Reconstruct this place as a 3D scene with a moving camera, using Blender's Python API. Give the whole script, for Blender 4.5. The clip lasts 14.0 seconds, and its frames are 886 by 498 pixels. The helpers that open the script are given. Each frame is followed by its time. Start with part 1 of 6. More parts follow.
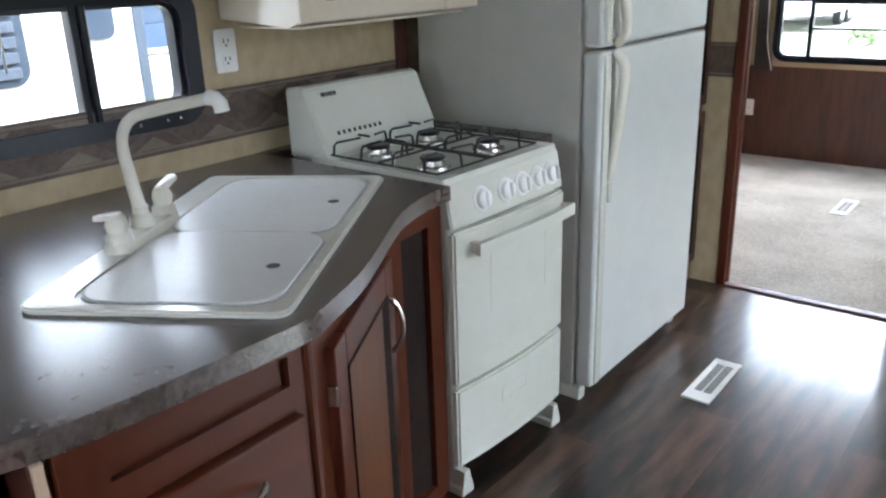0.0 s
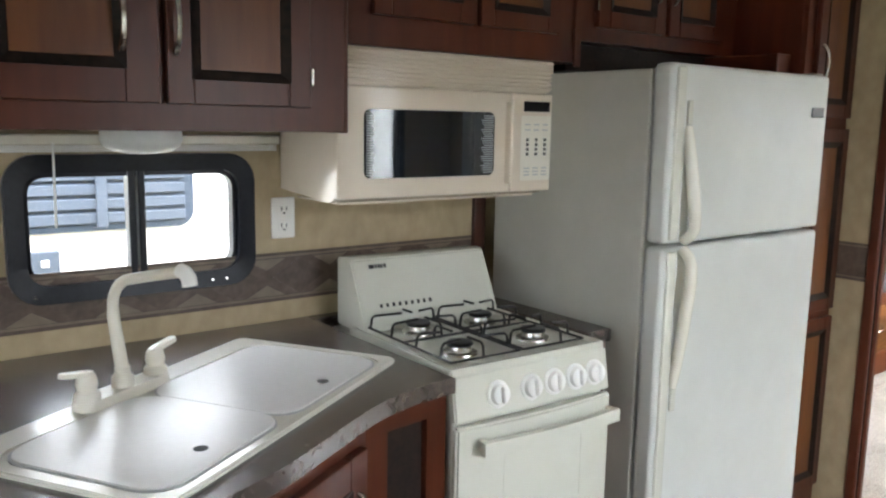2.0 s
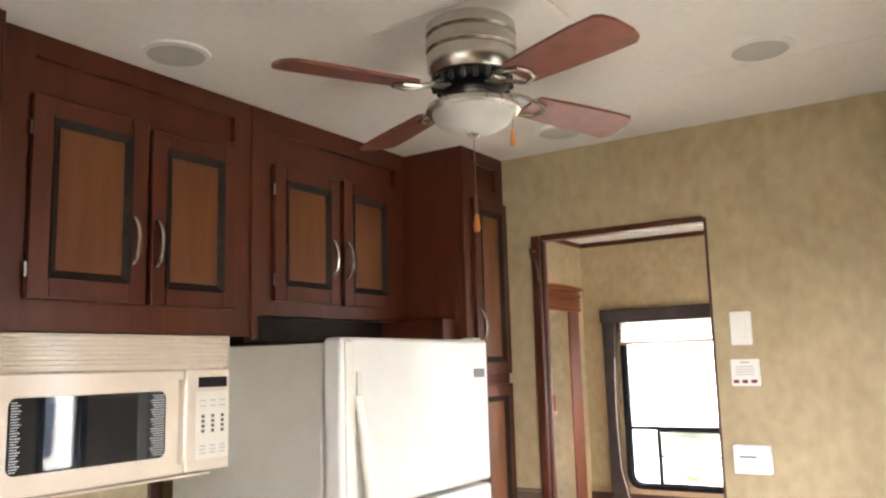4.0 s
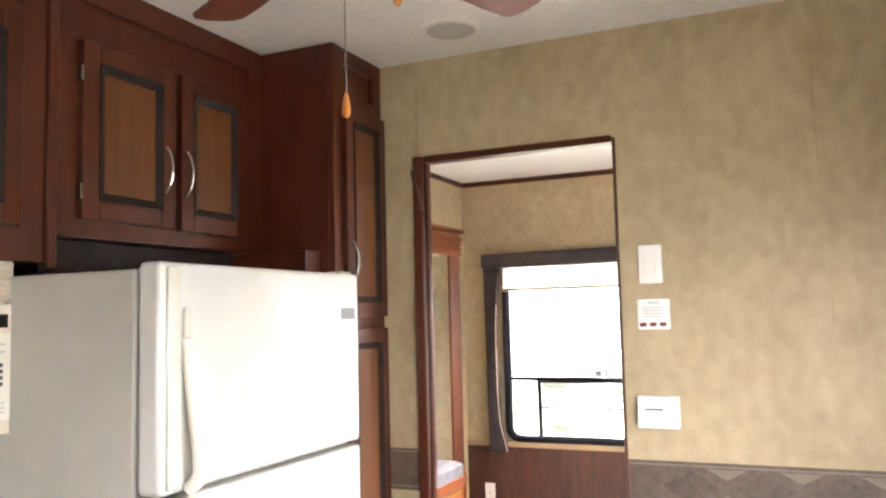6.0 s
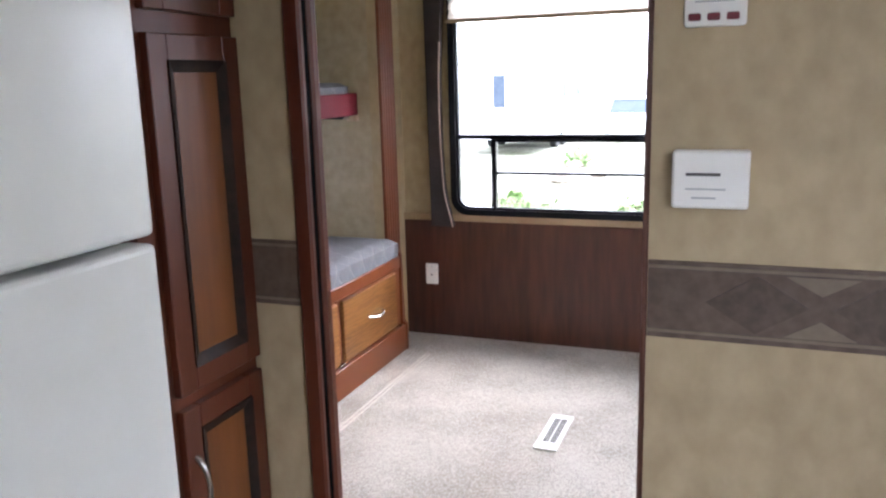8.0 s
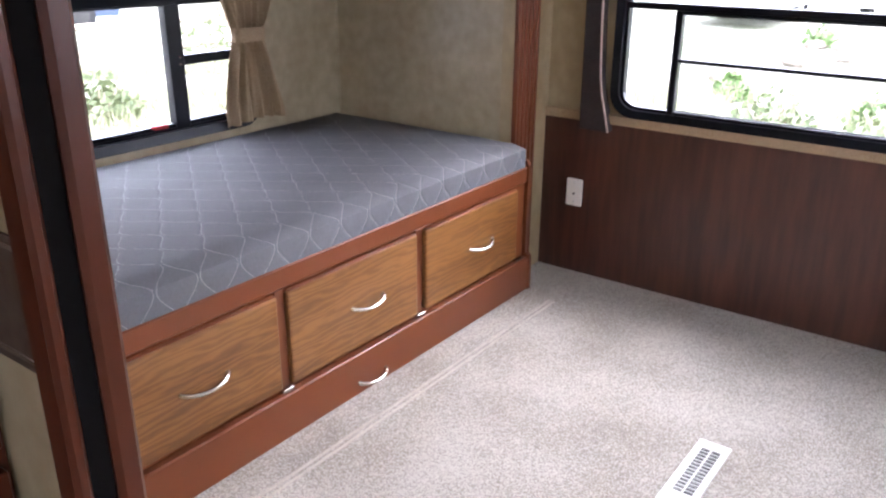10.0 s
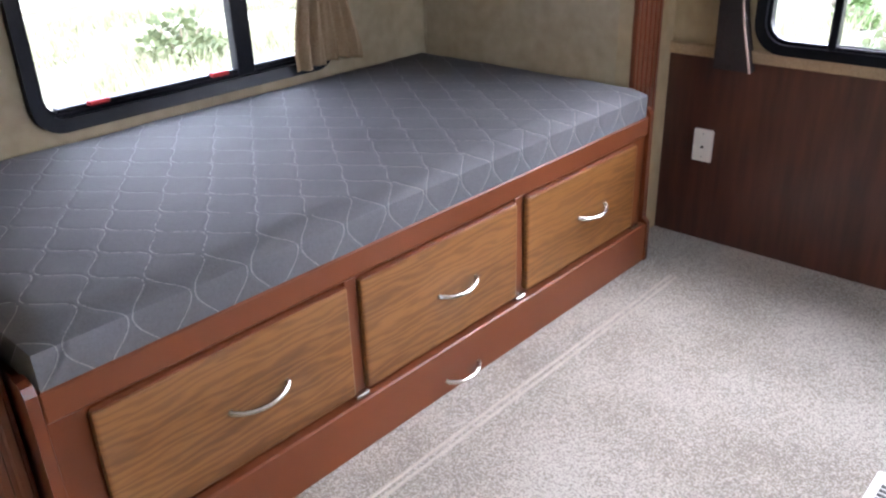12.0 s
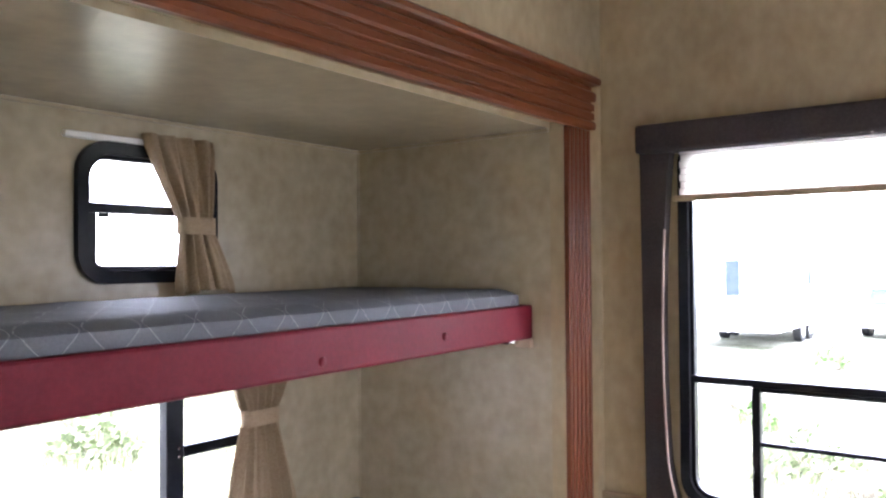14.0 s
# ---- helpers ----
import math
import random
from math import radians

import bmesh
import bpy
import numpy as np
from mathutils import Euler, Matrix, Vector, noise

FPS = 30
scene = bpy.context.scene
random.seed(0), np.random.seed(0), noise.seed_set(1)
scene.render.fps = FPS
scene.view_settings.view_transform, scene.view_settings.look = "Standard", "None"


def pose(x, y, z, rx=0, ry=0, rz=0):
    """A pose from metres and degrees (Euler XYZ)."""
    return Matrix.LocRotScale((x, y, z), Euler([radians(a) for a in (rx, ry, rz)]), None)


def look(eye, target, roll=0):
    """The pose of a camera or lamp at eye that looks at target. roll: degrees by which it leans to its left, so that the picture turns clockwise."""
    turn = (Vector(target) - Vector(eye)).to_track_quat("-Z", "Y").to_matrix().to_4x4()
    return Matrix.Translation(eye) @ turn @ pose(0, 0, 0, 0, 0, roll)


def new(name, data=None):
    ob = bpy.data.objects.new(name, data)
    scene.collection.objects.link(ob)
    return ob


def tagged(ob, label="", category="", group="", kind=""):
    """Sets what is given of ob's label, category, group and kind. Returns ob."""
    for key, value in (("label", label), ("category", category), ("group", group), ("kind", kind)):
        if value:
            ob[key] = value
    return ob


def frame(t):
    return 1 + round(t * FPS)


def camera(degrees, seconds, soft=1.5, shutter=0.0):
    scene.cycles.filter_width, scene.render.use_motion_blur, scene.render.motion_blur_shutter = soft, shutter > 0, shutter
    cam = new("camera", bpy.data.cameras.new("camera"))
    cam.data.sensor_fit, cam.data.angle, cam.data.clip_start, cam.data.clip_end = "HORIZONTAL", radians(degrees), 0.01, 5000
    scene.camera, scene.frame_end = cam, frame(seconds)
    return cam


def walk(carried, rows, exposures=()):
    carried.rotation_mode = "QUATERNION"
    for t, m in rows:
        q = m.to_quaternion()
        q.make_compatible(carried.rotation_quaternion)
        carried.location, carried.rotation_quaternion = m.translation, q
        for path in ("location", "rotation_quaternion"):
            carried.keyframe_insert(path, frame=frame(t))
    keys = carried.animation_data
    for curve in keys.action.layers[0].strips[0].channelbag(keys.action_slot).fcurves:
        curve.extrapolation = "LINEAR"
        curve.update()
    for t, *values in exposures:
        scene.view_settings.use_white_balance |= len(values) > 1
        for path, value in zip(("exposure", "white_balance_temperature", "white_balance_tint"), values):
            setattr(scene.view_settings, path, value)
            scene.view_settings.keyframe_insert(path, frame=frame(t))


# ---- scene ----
cam = camera(57.6, 14.0, soft=2.3)
PATH = [
    (0, (0.306, -0.139, 1.43), (-0.871, 1.331, 0.757), -1.9),
    (0.5, (0.361, -0.019, 1.396), (-0.917, 1.266, 0.55), -0.9),
    (1, (0.389, 0.097, 1.386), (-0.967, 1.251, 0.476), -1.6),
    (1.5, (0.438, 0.167, 1.401), (-1.11, 1.261, 0.765), -1.1),
    (2, (0.53, 0.244, 1.491), (-1.037, 1.448, 1.183), 1.0),
    (2.5, (0.577, 0.273, 1.531), (-0.972, 1.536, 1.474), 1.2),
    (3, (0.604, 0.294, 1.544), (-0.804, 1.706, 1.693), -0.0),
    (3.5, (0.617, 0.308, 1.579), (-0.593, 1.879, 1.841), -0.4),
    (4, (0.65, 0.306, 1.574), (-0.428, 1.966, 1.86), -1.6),
    (4.2, (0.647, 0.321, 1.553), (-0.375, 2.018, 1.827), -1.5),
    (6.3, (0.379, 0.87, 1.523), (-0.415, 2.702, 1.628), -1.2),
    (6.5, (0.371, 0.96, 1.507), (-0.436, 2.79, 1.498), -0.4),
    (7, (0.28, 1.206, 1.448), (-0.455, 3.046, 1.172), -0.9),
    (7.2, (0.218, 1.326, 1.43), (-0.482, 3.173, 1.118), -0.8),
    (9.3, (-0.101, 2.64, 1.364), (-0.963, 4.342, 0.763), -3.4),
    (9.5, (-0.119, 2.735, 1.35), (-1.036, 4.395, 0.714), -3.2),
    (10, (-0.149, 2.977, 1.331), (-1.251, 4.482, 0.609), 0.4),
    (10.5, (-0.218, 3.08, 1.288), (-1.382, 4.423, 0.369), -0.2),
    (11, (-0.326, 3.207, 1.242), (-1.451, 4.559, 0.292), 0.9),
    (11.5, (-0.417, 3.283, 1.237), (-1.538, 4.605, 0.24), -2.2),
    (12, (-0.453, 3.304, 1.261), (-1.681, 4.624, 0.396), -1.8),
    (12.5, (-0.46, 3.308, 1.387), (-1.832, 4.656, 0.84), -0.9),
    (13, (-0.481, 3.266, 1.471), (-1.889, 4.676, 1.296), -0.6),
    (13.5, (-0.485, 3.260, 1.490), (-1.872, 4.700, 1.421), -1.2),
    (14, (-0.516, 3.278, 1.488), (-1.707, 4.885, 1.522), -0.4),
]
EXPOSURES = [(0.0, 2.45, 5700, 8), (0.6, 2.25, 5800, 8), (1.0, 3.0, 6000, 9), (1.5, 3.1, 6200, 9), (2.0, 2.65, 6200, 9), (2.5, 2.45, 6200, 9), (3.0, 3.0, 6600, 12), (3.5, 3.5, 6700, 15), (4.2, 3.85, 6800, 17),
             (6.3, 3.9, 6500, 17), (6.6, 3.5, 6200, 16), (7.0, 2.8, 6000, 15), (9.5, 2.35, 5900, 21), (10.2, 2.35, 5900, 20), (11.0, 2.1, 6000, 18), (12.0, 2.2, 5800, 18), (13.0, 1.95, 5600, 18), (14.0, 2.9, 5800, 20)]
walk(cam, [(t, look(eye, target, roll)) for t, eye, target, roll in PATH], EXPOSURES)

# ---- light and world ----
world = bpy.data.worlds.new("overcast_sky")
scene.world = world
world.use_nodes = True
wn = world.node_tree.nodes
wl = world.node_tree.links
sky = wn.new("ShaderNodeTexSky")
sky.sky_type = "NISHITA"
sky.sun_disc = False
sky.sun_elevation = radians(52)
sky.sun_rotation = radians(22)
sky.air_density, sky.dust_density, sky.ozone_density = 1.0, 4.0, 0.6
sky_mix = wn.new("ShaderNodeMixRGB")
sky_mix.inputs[0].default_value = 0.75
sky_mix.inputs[2].default_value = (19.0, 19.8, 21.0, 1)
wl.new(sky.outputs[0], sky_mix.inputs[1])
wl.new(sky_mix.outputs[0], wn["Background"].inputs[0])
wn["Background"].inputs[1].default_value = 0.15
sun = new("sun", bpy.data.lights.new("sun", "SUN"))
sun.data.energy, sun.data.angle, sun.data.color = 1.5, radians(60), (1.0, 0.97, 0.92)
sun.matrix_world = look((0, 0, 10), (-3.0, -7.5, 2.0))
scene.view_settings.exposure = 3.0


# ---- materials ----
def mat(name, base, rough=0.5, metal=0.0, var=None, scale=(8.0, 60.0), bump=0.0, bump_scale=80.0, stretch=(1, 1, 1), coat=0.0,
        spec=0.5, trans=0.0, rand=0.0, mix=0.5, detail=6.0, wave=None, ramp_at=(0.36, 0.64)):
    """Principled surface with two scales of procedural variation towards the colour var, and bump."""
    m = bpy.data.materials.new(name)
    m.use_nodes = True
    n, l = m.node_tree.nodes, m.node_tree.links
    b = n["Principled BSDF"]
    b.inputs["Base Color"].default_value = (*base, 1)
    b.inputs["Roughness"].default_value = rough
    b.inputs["Metallic"].default_value = metal
    b.inputs["Specular IOR Level"].default_value = spec
    b.inputs["Coat Weight"].default_value = coat
    b.inputs["Coat Roughness"].default_value = 0.12
    b.inputs["Transmission Weight"].default_value = trans
    co = n.new("ShaderNodeTexCoord")
    mp = n.new("ShaderNodeMapping")
    mp.inputs["Scale"].default_value = stretch
    l.new(co.outputs["Object"], mp.inputs[0])
    if var:
        big, fine = n.new("ShaderNodeTexNoise"), n.new("ShaderNodeTexNoise")
        for node, s in ((big, scale[0]), (fine, scale[1])):
            node.inputs["Scale"].default_value, node.inputs["Detail"].default_value = s, detail
            l.new(mp.outputs[0], node.inputs["Vector"])
        if wave:
            n.remove(fine)
            fine = n.new("ShaderNodeTexWave")
            fine.wave_type, fine.bands_direction = "BANDS", "Z"
            fine.inputs["Scale"].default_value, fine.inputs["Distortion"].default_value = wave[:2]
            fine.inputs["Detail"].default_value, fine.inputs["Detail Scale"].default_value = 3.0, wave[2]
            l.new(mp.outputs[0], fine.inputs["Vector"])
            fine = (None, fine.outputs["Fac"])
        add = n.new("ShaderNodeMix")
        add.inputs[0].default_value = mix
        l.new(big.outputs[0], add.inputs[2])
        l.new(fine[1] if wave else fine.outputs[0], add.inputs[3])
        ramp = n.new("ShaderNodeValToRGB")
        ramp.color_ramp.elements[0].position, ramp.color_ramp.elements[1].position = ramp_at
        ramp.color_ramp.elements[0].color, ramp.color_ramp.elements[1].color = (*base, 1), (*var, 1)
        l.new(add.outputs[0], ramp.inputs[0])
        out = ramp.outputs[0]
        if rand:
            info, hsv = n.new("ShaderNodeObjectInfo"), n.new("ShaderNodeHueSaturation")
            rng = n.new("ShaderNodeMapRange")
            rng.inputs[3].default_value, rng.inputs[4].default_value = 1 - rand, 1 + rand
            l.new(info.outputs["Random"], rng.inputs[0])
            l.new(rng.outputs[0], hsv.inputs["Value"])
            l.new(out, hsv.inputs["Color"])
            out = hsv.outputs[0]
        l.new(out, b.inputs["Base Color"])
    if bump:
        tex, bp = n.new("ShaderNodeTexNoise"), n.new("ShaderNodeBump")
        tex.inputs["Scale"].default_value, tex.inputs["Detail"].default_value = bump_scale, 4.0
        l.new(mp.outputs[0], tex.inputs["Vector"])
        bp.inputs["Strength"].default_value, bp.inputs["Distance"].default_value = bump, 0.01
        l.new(tex.outputs[0], bp.inputs["Height"])
        l.new(bp.outputs[0], b.inputs["Normal"])
    return m


WALLPAPER = mat("beige_wallpaper", (0.345, 0.266, 0.152), 0.60, var=(0.46, 0.368, 0.222), scale=(6.0, 24.0), stretch=(1, 1, 0.7), bump=0.05, bump_scale=160, ramp_at=(0.30, 0.68), mix=0.5, detail=4.0)
NICHE = mat("niche_panel", (0.34, 0.275, 0.170), 0.3, var=(0.47, 0.395, 0.260), scale=(5.0, 20.0), bump=0.02, bump_scale=120, ramp_at=(0.30, 0.68), detail=3.0)
CEILING = mat("white_ceiling_panel", (0.70, 0.665, 0.63), 0.75, var=(0.76, 0.73, 0.70), scale=(2.0, 40.0), bump=0.15, bump_scale=220)
CHERRY = mat("cherry_wood", (0.056, 0.0125, 0.005), 0.36, var=(0.098, 0.025, 0.0095), scale=(4.0, 30.0), stretch=(1, 1, 0.11), bump=0.02, bump_scale=90, spec=0.32, ramp_at=(0.30, 0.72))
CHERRY_H = mat("cherry_wood_lengthwise", (0.058, 0.014, 0.0055), 0.36, var=(0.102, 0.028, 0.011), scale=(4.0, 30.0), stretch=(1, 0.11, 1), bump=0.02, bump_scale=90, spec=0.32, ramp_at=(0.30, 0.72))
REDCHERRY = mat("red_cherry_wood", (0.130, 0.034, 0.012), 0.32, var=(0.165, 0.049, 0.018), scale=(2.0, 7.0), stretch=(1, 1, 0.12), coat=0.15, spec=0.4, ramp_at=(0.25, 0.78), detail=2.0)
REDCHERRY_H = mat("red_cherry_wood_lengthwise", (0.130, 0.034, 0.011), 0.36, var=(0.175, 0.052, 0.018), scale=(2.0, 8.0), stretch=(1, 0.12, 1), coat=0.05, spec=0.35, ramp_at=(0.25, 0.78), detail=3.0)
SLOT_SHADE = mat("painted_slot_shade", (0.006, 0.005, 0.005), 0.95, spec=0.05)
GRILLE = mat("grey_speaker_cloth", (0.42, 0.40, 0.37), 0.8, var=(0.50, 0.48, 0.45), scale=(5, 300), bump=0.3, bump_scale=400)
PANEL = mat("stained_panel_wood", (0.070, 0.020, 0.006), 0.38, var=(0.165, 0.058, 0.016), scale=(3.5, 20.0), mix=0.4, stretch=(1.6, 1.6, 0.18), bump=0.03, bump_scale=80, spec=0.32, ramp_at=(0.32, 0.70))
OAK = mat("golden_oak_veneer", (0.120, 0.045, 0.011), 0.38, var=(0.235, 0.102, 0.027), scale=(8.0, 70.0), stretch=(1, 0.16, 1.0), mix=0.20, detail=8, wave=(16.0, 14.0, 1.6), ramp_at=(0.34, 0.66), bump=0.03, bump_scale=80, coat=0.08)
GLAZE_SHADE = mat("black_glaze_and_shade", (0.013, 0.009, 0.008), 0.55, var=(0.030, 0.018, 0.013), scale=(12, 60), spec=0.18)
DARKTRIM = mat("dark_brown_trim", (0.045, 0.018, 0.012), 0.35, var=(0.09, 0.032, 0.02), scale=(5, 40), stretch=(1, 1, 0.1))
APPLIANCE = mat("white_enamel", (0.62, 0.615, 0.525), 0.20, var=(0.66, 0.655, 0.57), scale=(2, 10), coat=0.35)
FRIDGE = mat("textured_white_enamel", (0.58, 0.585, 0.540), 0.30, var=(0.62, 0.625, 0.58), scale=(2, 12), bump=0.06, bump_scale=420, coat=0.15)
# cabinet side's shade put into its colour, greyer than the doors
FRIDGE_SHADED = mat("shaded_white_enamel", (0.43, 0.42, 0.365), 0.40, var=(0.47, 0.46, 0.405), scale=(2, 12), bump=0.12, bump_scale=420)
ALMOND = mat("almond_plastic", (0.66, 0.57, 0.45), 0.16, var=(0.70, 0.61, 0.49), scale=(2, 12), coat=0.5)
WHITEPL = mat("white_plastic", (0.78, 0.77, 0.73), 0.35, var=(0.82, 0.81, 0.77), scale=(3, 20))
IVORYPL = mat("ivory_plastic", (0.70, 0.665, 0.56), 0.25, var=(0.74, 0.70, 0.60), scale=(3, 20))
SINKPL = mat("sink_acrylic", (0.70, 0.68, 0.60), 0.22, var=(0.75, 0.73, 0.66), scale=(3, 30), coat=0.2)
LIDPL = mat("sink_cover_board", (0.76, 0.755, 0.735), 0.3, var=(0.80, 0.795, 0.775), scale=(3, 60), bump=0.04, bump_scale=300)
COUNTER = mat("brown_mottled_laminate", (0.048, 0.035, 0.030), 0.27, spec=1.0, var=(0.125, 0.097, 0.083), scale=(16, 75), mix=0.5, detail=9, ramp_at=(0.36, 0.66))
COUNTER.node_tree.nodes["Principled BSDF"].inputs["IOR"].default_value = 1.75
BLACK = mat("black_plastic", (0.007, 0.007, 0.010), 0.30, var=(0.011, 0.011, 0.015), scale=(10, 80), spec=0.16)
IRON = mat("black_wire", (0.010, 0.010, 0.010), 0.45, var=(0.03, 0.028, 0.026), scale=(20, 120))
SMOKE = mat("smoked_glass", (0.014, 0.016, 0.020), 0.03, spec=1.0)
SMOKE.node_tree.nodes["Principled BSDF"].inputs["IOR"].default_value = 1.6
LCD = mat("dark_display", (0.008, 0.006, 0.008), 0.15)
NICKEL = mat("brushed_nickel", (0.52, 0.50, 0.46), 0.27, 1.0, var=(0.62, 0.60, 0.56), scale=(10, 90), stretch=(1, 1, 6))
CHROME = mat("chrome", (0.75, 0.75, 0.74), 0.12, 1.0)
FROST = mat("frosted_glass", (0.56, 0.56, 0.53), 0.35, var=(0.64, 0.64, 0.61), scale=(14, 40), trans=0.15)
BLADE = mat("mahogany_blade", (0.13, 0.035, 0.022), 0.35, var=(0.22, 0.065, 0.04), scale=(5, 40), stretch=(0.6, 0.6, 3), coat=0.2)
REDVINYL = mat("red_vinyl", (0.100, 0.005, 0.011), 0.5, var=(0.140, 0.009, 0.016), scale=(7, 90), bump=0.08, bump_scale=260, spec=0.15)
CARPET = mat("beige_carpet", (0.31, 0.278, 0.238), 0.95, var=(0.62, 0.585, 0.525), scale=(3.0, 230.0), mix=0.74, ramp_at=(0.42, 0.58), bump=0.6, bump_scale=480, spec=0.1)
SEAM_HIGHLIT = mat("highlit_carpet_seam", (0.50, 0.455, 0.395), 0.95, var=(0.64, 0.595, 0.53), scale=(40, 200), bump=0.5, bump_scale=300, spec=0.1)
PLANK = mat("dark_vinyl_plank", (0.008, 0.005, 0.004), 0.30, var=(0.150, 0.080, 0.048), scale=(3.2, 12), stretch=(1.8, 0.40, 1), mix=0.40, coat=0.5, spec=0.5, bump=0.05, bump_scale=70, rand=0.45, ramp_at=(0.42, 0.72))
GROOVE = mat("dark_subfloor", (0.012, 0.008, 0.007), 0.6, var=(0.02, 0.014, 0.012))
BEAD = mat("brown_beadboard", (0.225, 0.080, 0.040), 0.42, var=(0.238, 0.087, 0.045), scale=(5, 40), stretch=(1, 1, 0.1), bump=0.02, bump_scale=100, rand=0.03, spec=0.3)
BAND = mat("dark_border_paper", (0.066, 0.043, 0.030), 0.5, var=(0.125, 0.088, 0.062), scale=(9, 45), bump=0.06, bump_scale=120)
BANDLINE = mat("border_line", (0.15, 0.11, 0.078), 0.45, var=(0.20, 0.155, 0.11), scale=(9, 50))
DIAMOND = mat("border_diamond", (0.056, 0.036, 0.026), 0.5, var=(0.105, 0.073, 0.052), scale=(12, 60))
VALANCE = mat("dark_brown_fabric", (0.030, 0.022, 0.022), 0.8, var=(0.055, 0.041, 0.040), scale=(8, 160), bump=0.3, bump_scale=400)
PIPING = mat("pale_pink_piping", (0.46, 0.34, 0.30), 0.7, var=(0.56, 0.43, 0.38))
CURTAIN = mat("tan_curtain_fabric", (0.30, 0.205, 0.115), 0.85, var=(0.42, 0.31, 0.185), scale=(5, 150), bump=0.25, bump_scale=420)
SHADE = mat("white_shade_fabric", (0.72, 0.70, 0.66), 0.8, var=(0.78, 0.76, 0.72), trans=0.25)
REDTAB = mat("red_plastic", (0.55, 0.03, 0.035), 0.4)
SIGN = mat("exit_sign_red", (0.36, 0.10, 0.12), 0.5)
INK = mat("dark_print", (0.05, 0.045, 0.045), 0.5)
GREYINK = mat("grey_print", (0.42, 0.43, 0.43), 0.5)
MAROON = mat("maroon_button", (0.16, 0.02, 0.03), 0.4)
CARBLUE = mat("dark_blue_car_paint", (0.03, 0.05, 0.10), 0.3, coat=0.3)
CARGREY = mat("grey_car_paint", (0.09, 0.095, 0.105), 0.3, coat=0.2)
ROCK = mat("brown_rubble", (0.10, 0.085, 0.065), 0.9, var=(0.22, 0.19, 0.15), scale=(2, 20), bump=0.5, bump_scale=30)
DARKLEAF = mat("dark_green_leaf", (0.055, 0.105, 0.026), 0.6, var=(0.14, 0.22, 0.065), scale=(3, 30))
WOODFOB = mat("orange_wood", (0.42, 0.15, 0.03), 0.35, var=(0.52, 0.22, 0.06))
GLASS = mat("window_glass", (1, 1, 1), 0.0, trans=1.0, spec=0.5)
GLASS.node_tree.nodes["Principled BSDF"].inputs["IOR"].default_value = 1.12
EXTWALL = mat("white_fibreglass", (0.74, 0.74, 0.73), 0.35, var=(0.79, 0.79, 0.78), scale=(1, 8))
BLUEGLASS = mat("tinted_blue_glass", (0.030, 0.045, 0.070), 0.4, var=(0.05, 0.065, 0.09), scale=(1, 5), spec=0.25)
SLATBLUE = mat("blue_grey_slat", (0.060, 0.075, 0.100), 0.5, var=(0.075, 0.09, 0.115), spec=0.2)
DECAL = mat("blue_grey_decal", (0.10, 0.13, 0.24), 0.5)
TYRE = mat("tyre_rubber", (0.015, 0.015, 0.016), 0.8)
GROUND = mat("pale_gravel_and_grass", (0.11, 0.12, 0.075), 0.95, var=(0.30, 0.295, 0.25), scale=(0.8, 9.0), bump=0.3, bump_scale=14, spec=0.1, ramp_at=(0.38, 0.60))
LEAF = mat("green_leaf", (0.095, 0.125, 0.060), 0.6, var=(0.21, 0.24, 0.12), scale=(3, 30))
DRYGRASS = mat("dry_grass", (0.20, 0.215, 0.115), 0.8, var=(0.40, 0.39, 0.26), scale=(2, 20))
FENCE = mat("weathered_wood", (0.30, 0.25, 0.19), 0.8, var=(0.40, 0.34, 0.27), scale=(4, 40))
PALEWOOD = mat("raw_pale_edge", (0.50, 0.36, 0.24), 0.5, var=(0.58, 0.43, 0.30), stretch=(1, 1, 0.1))


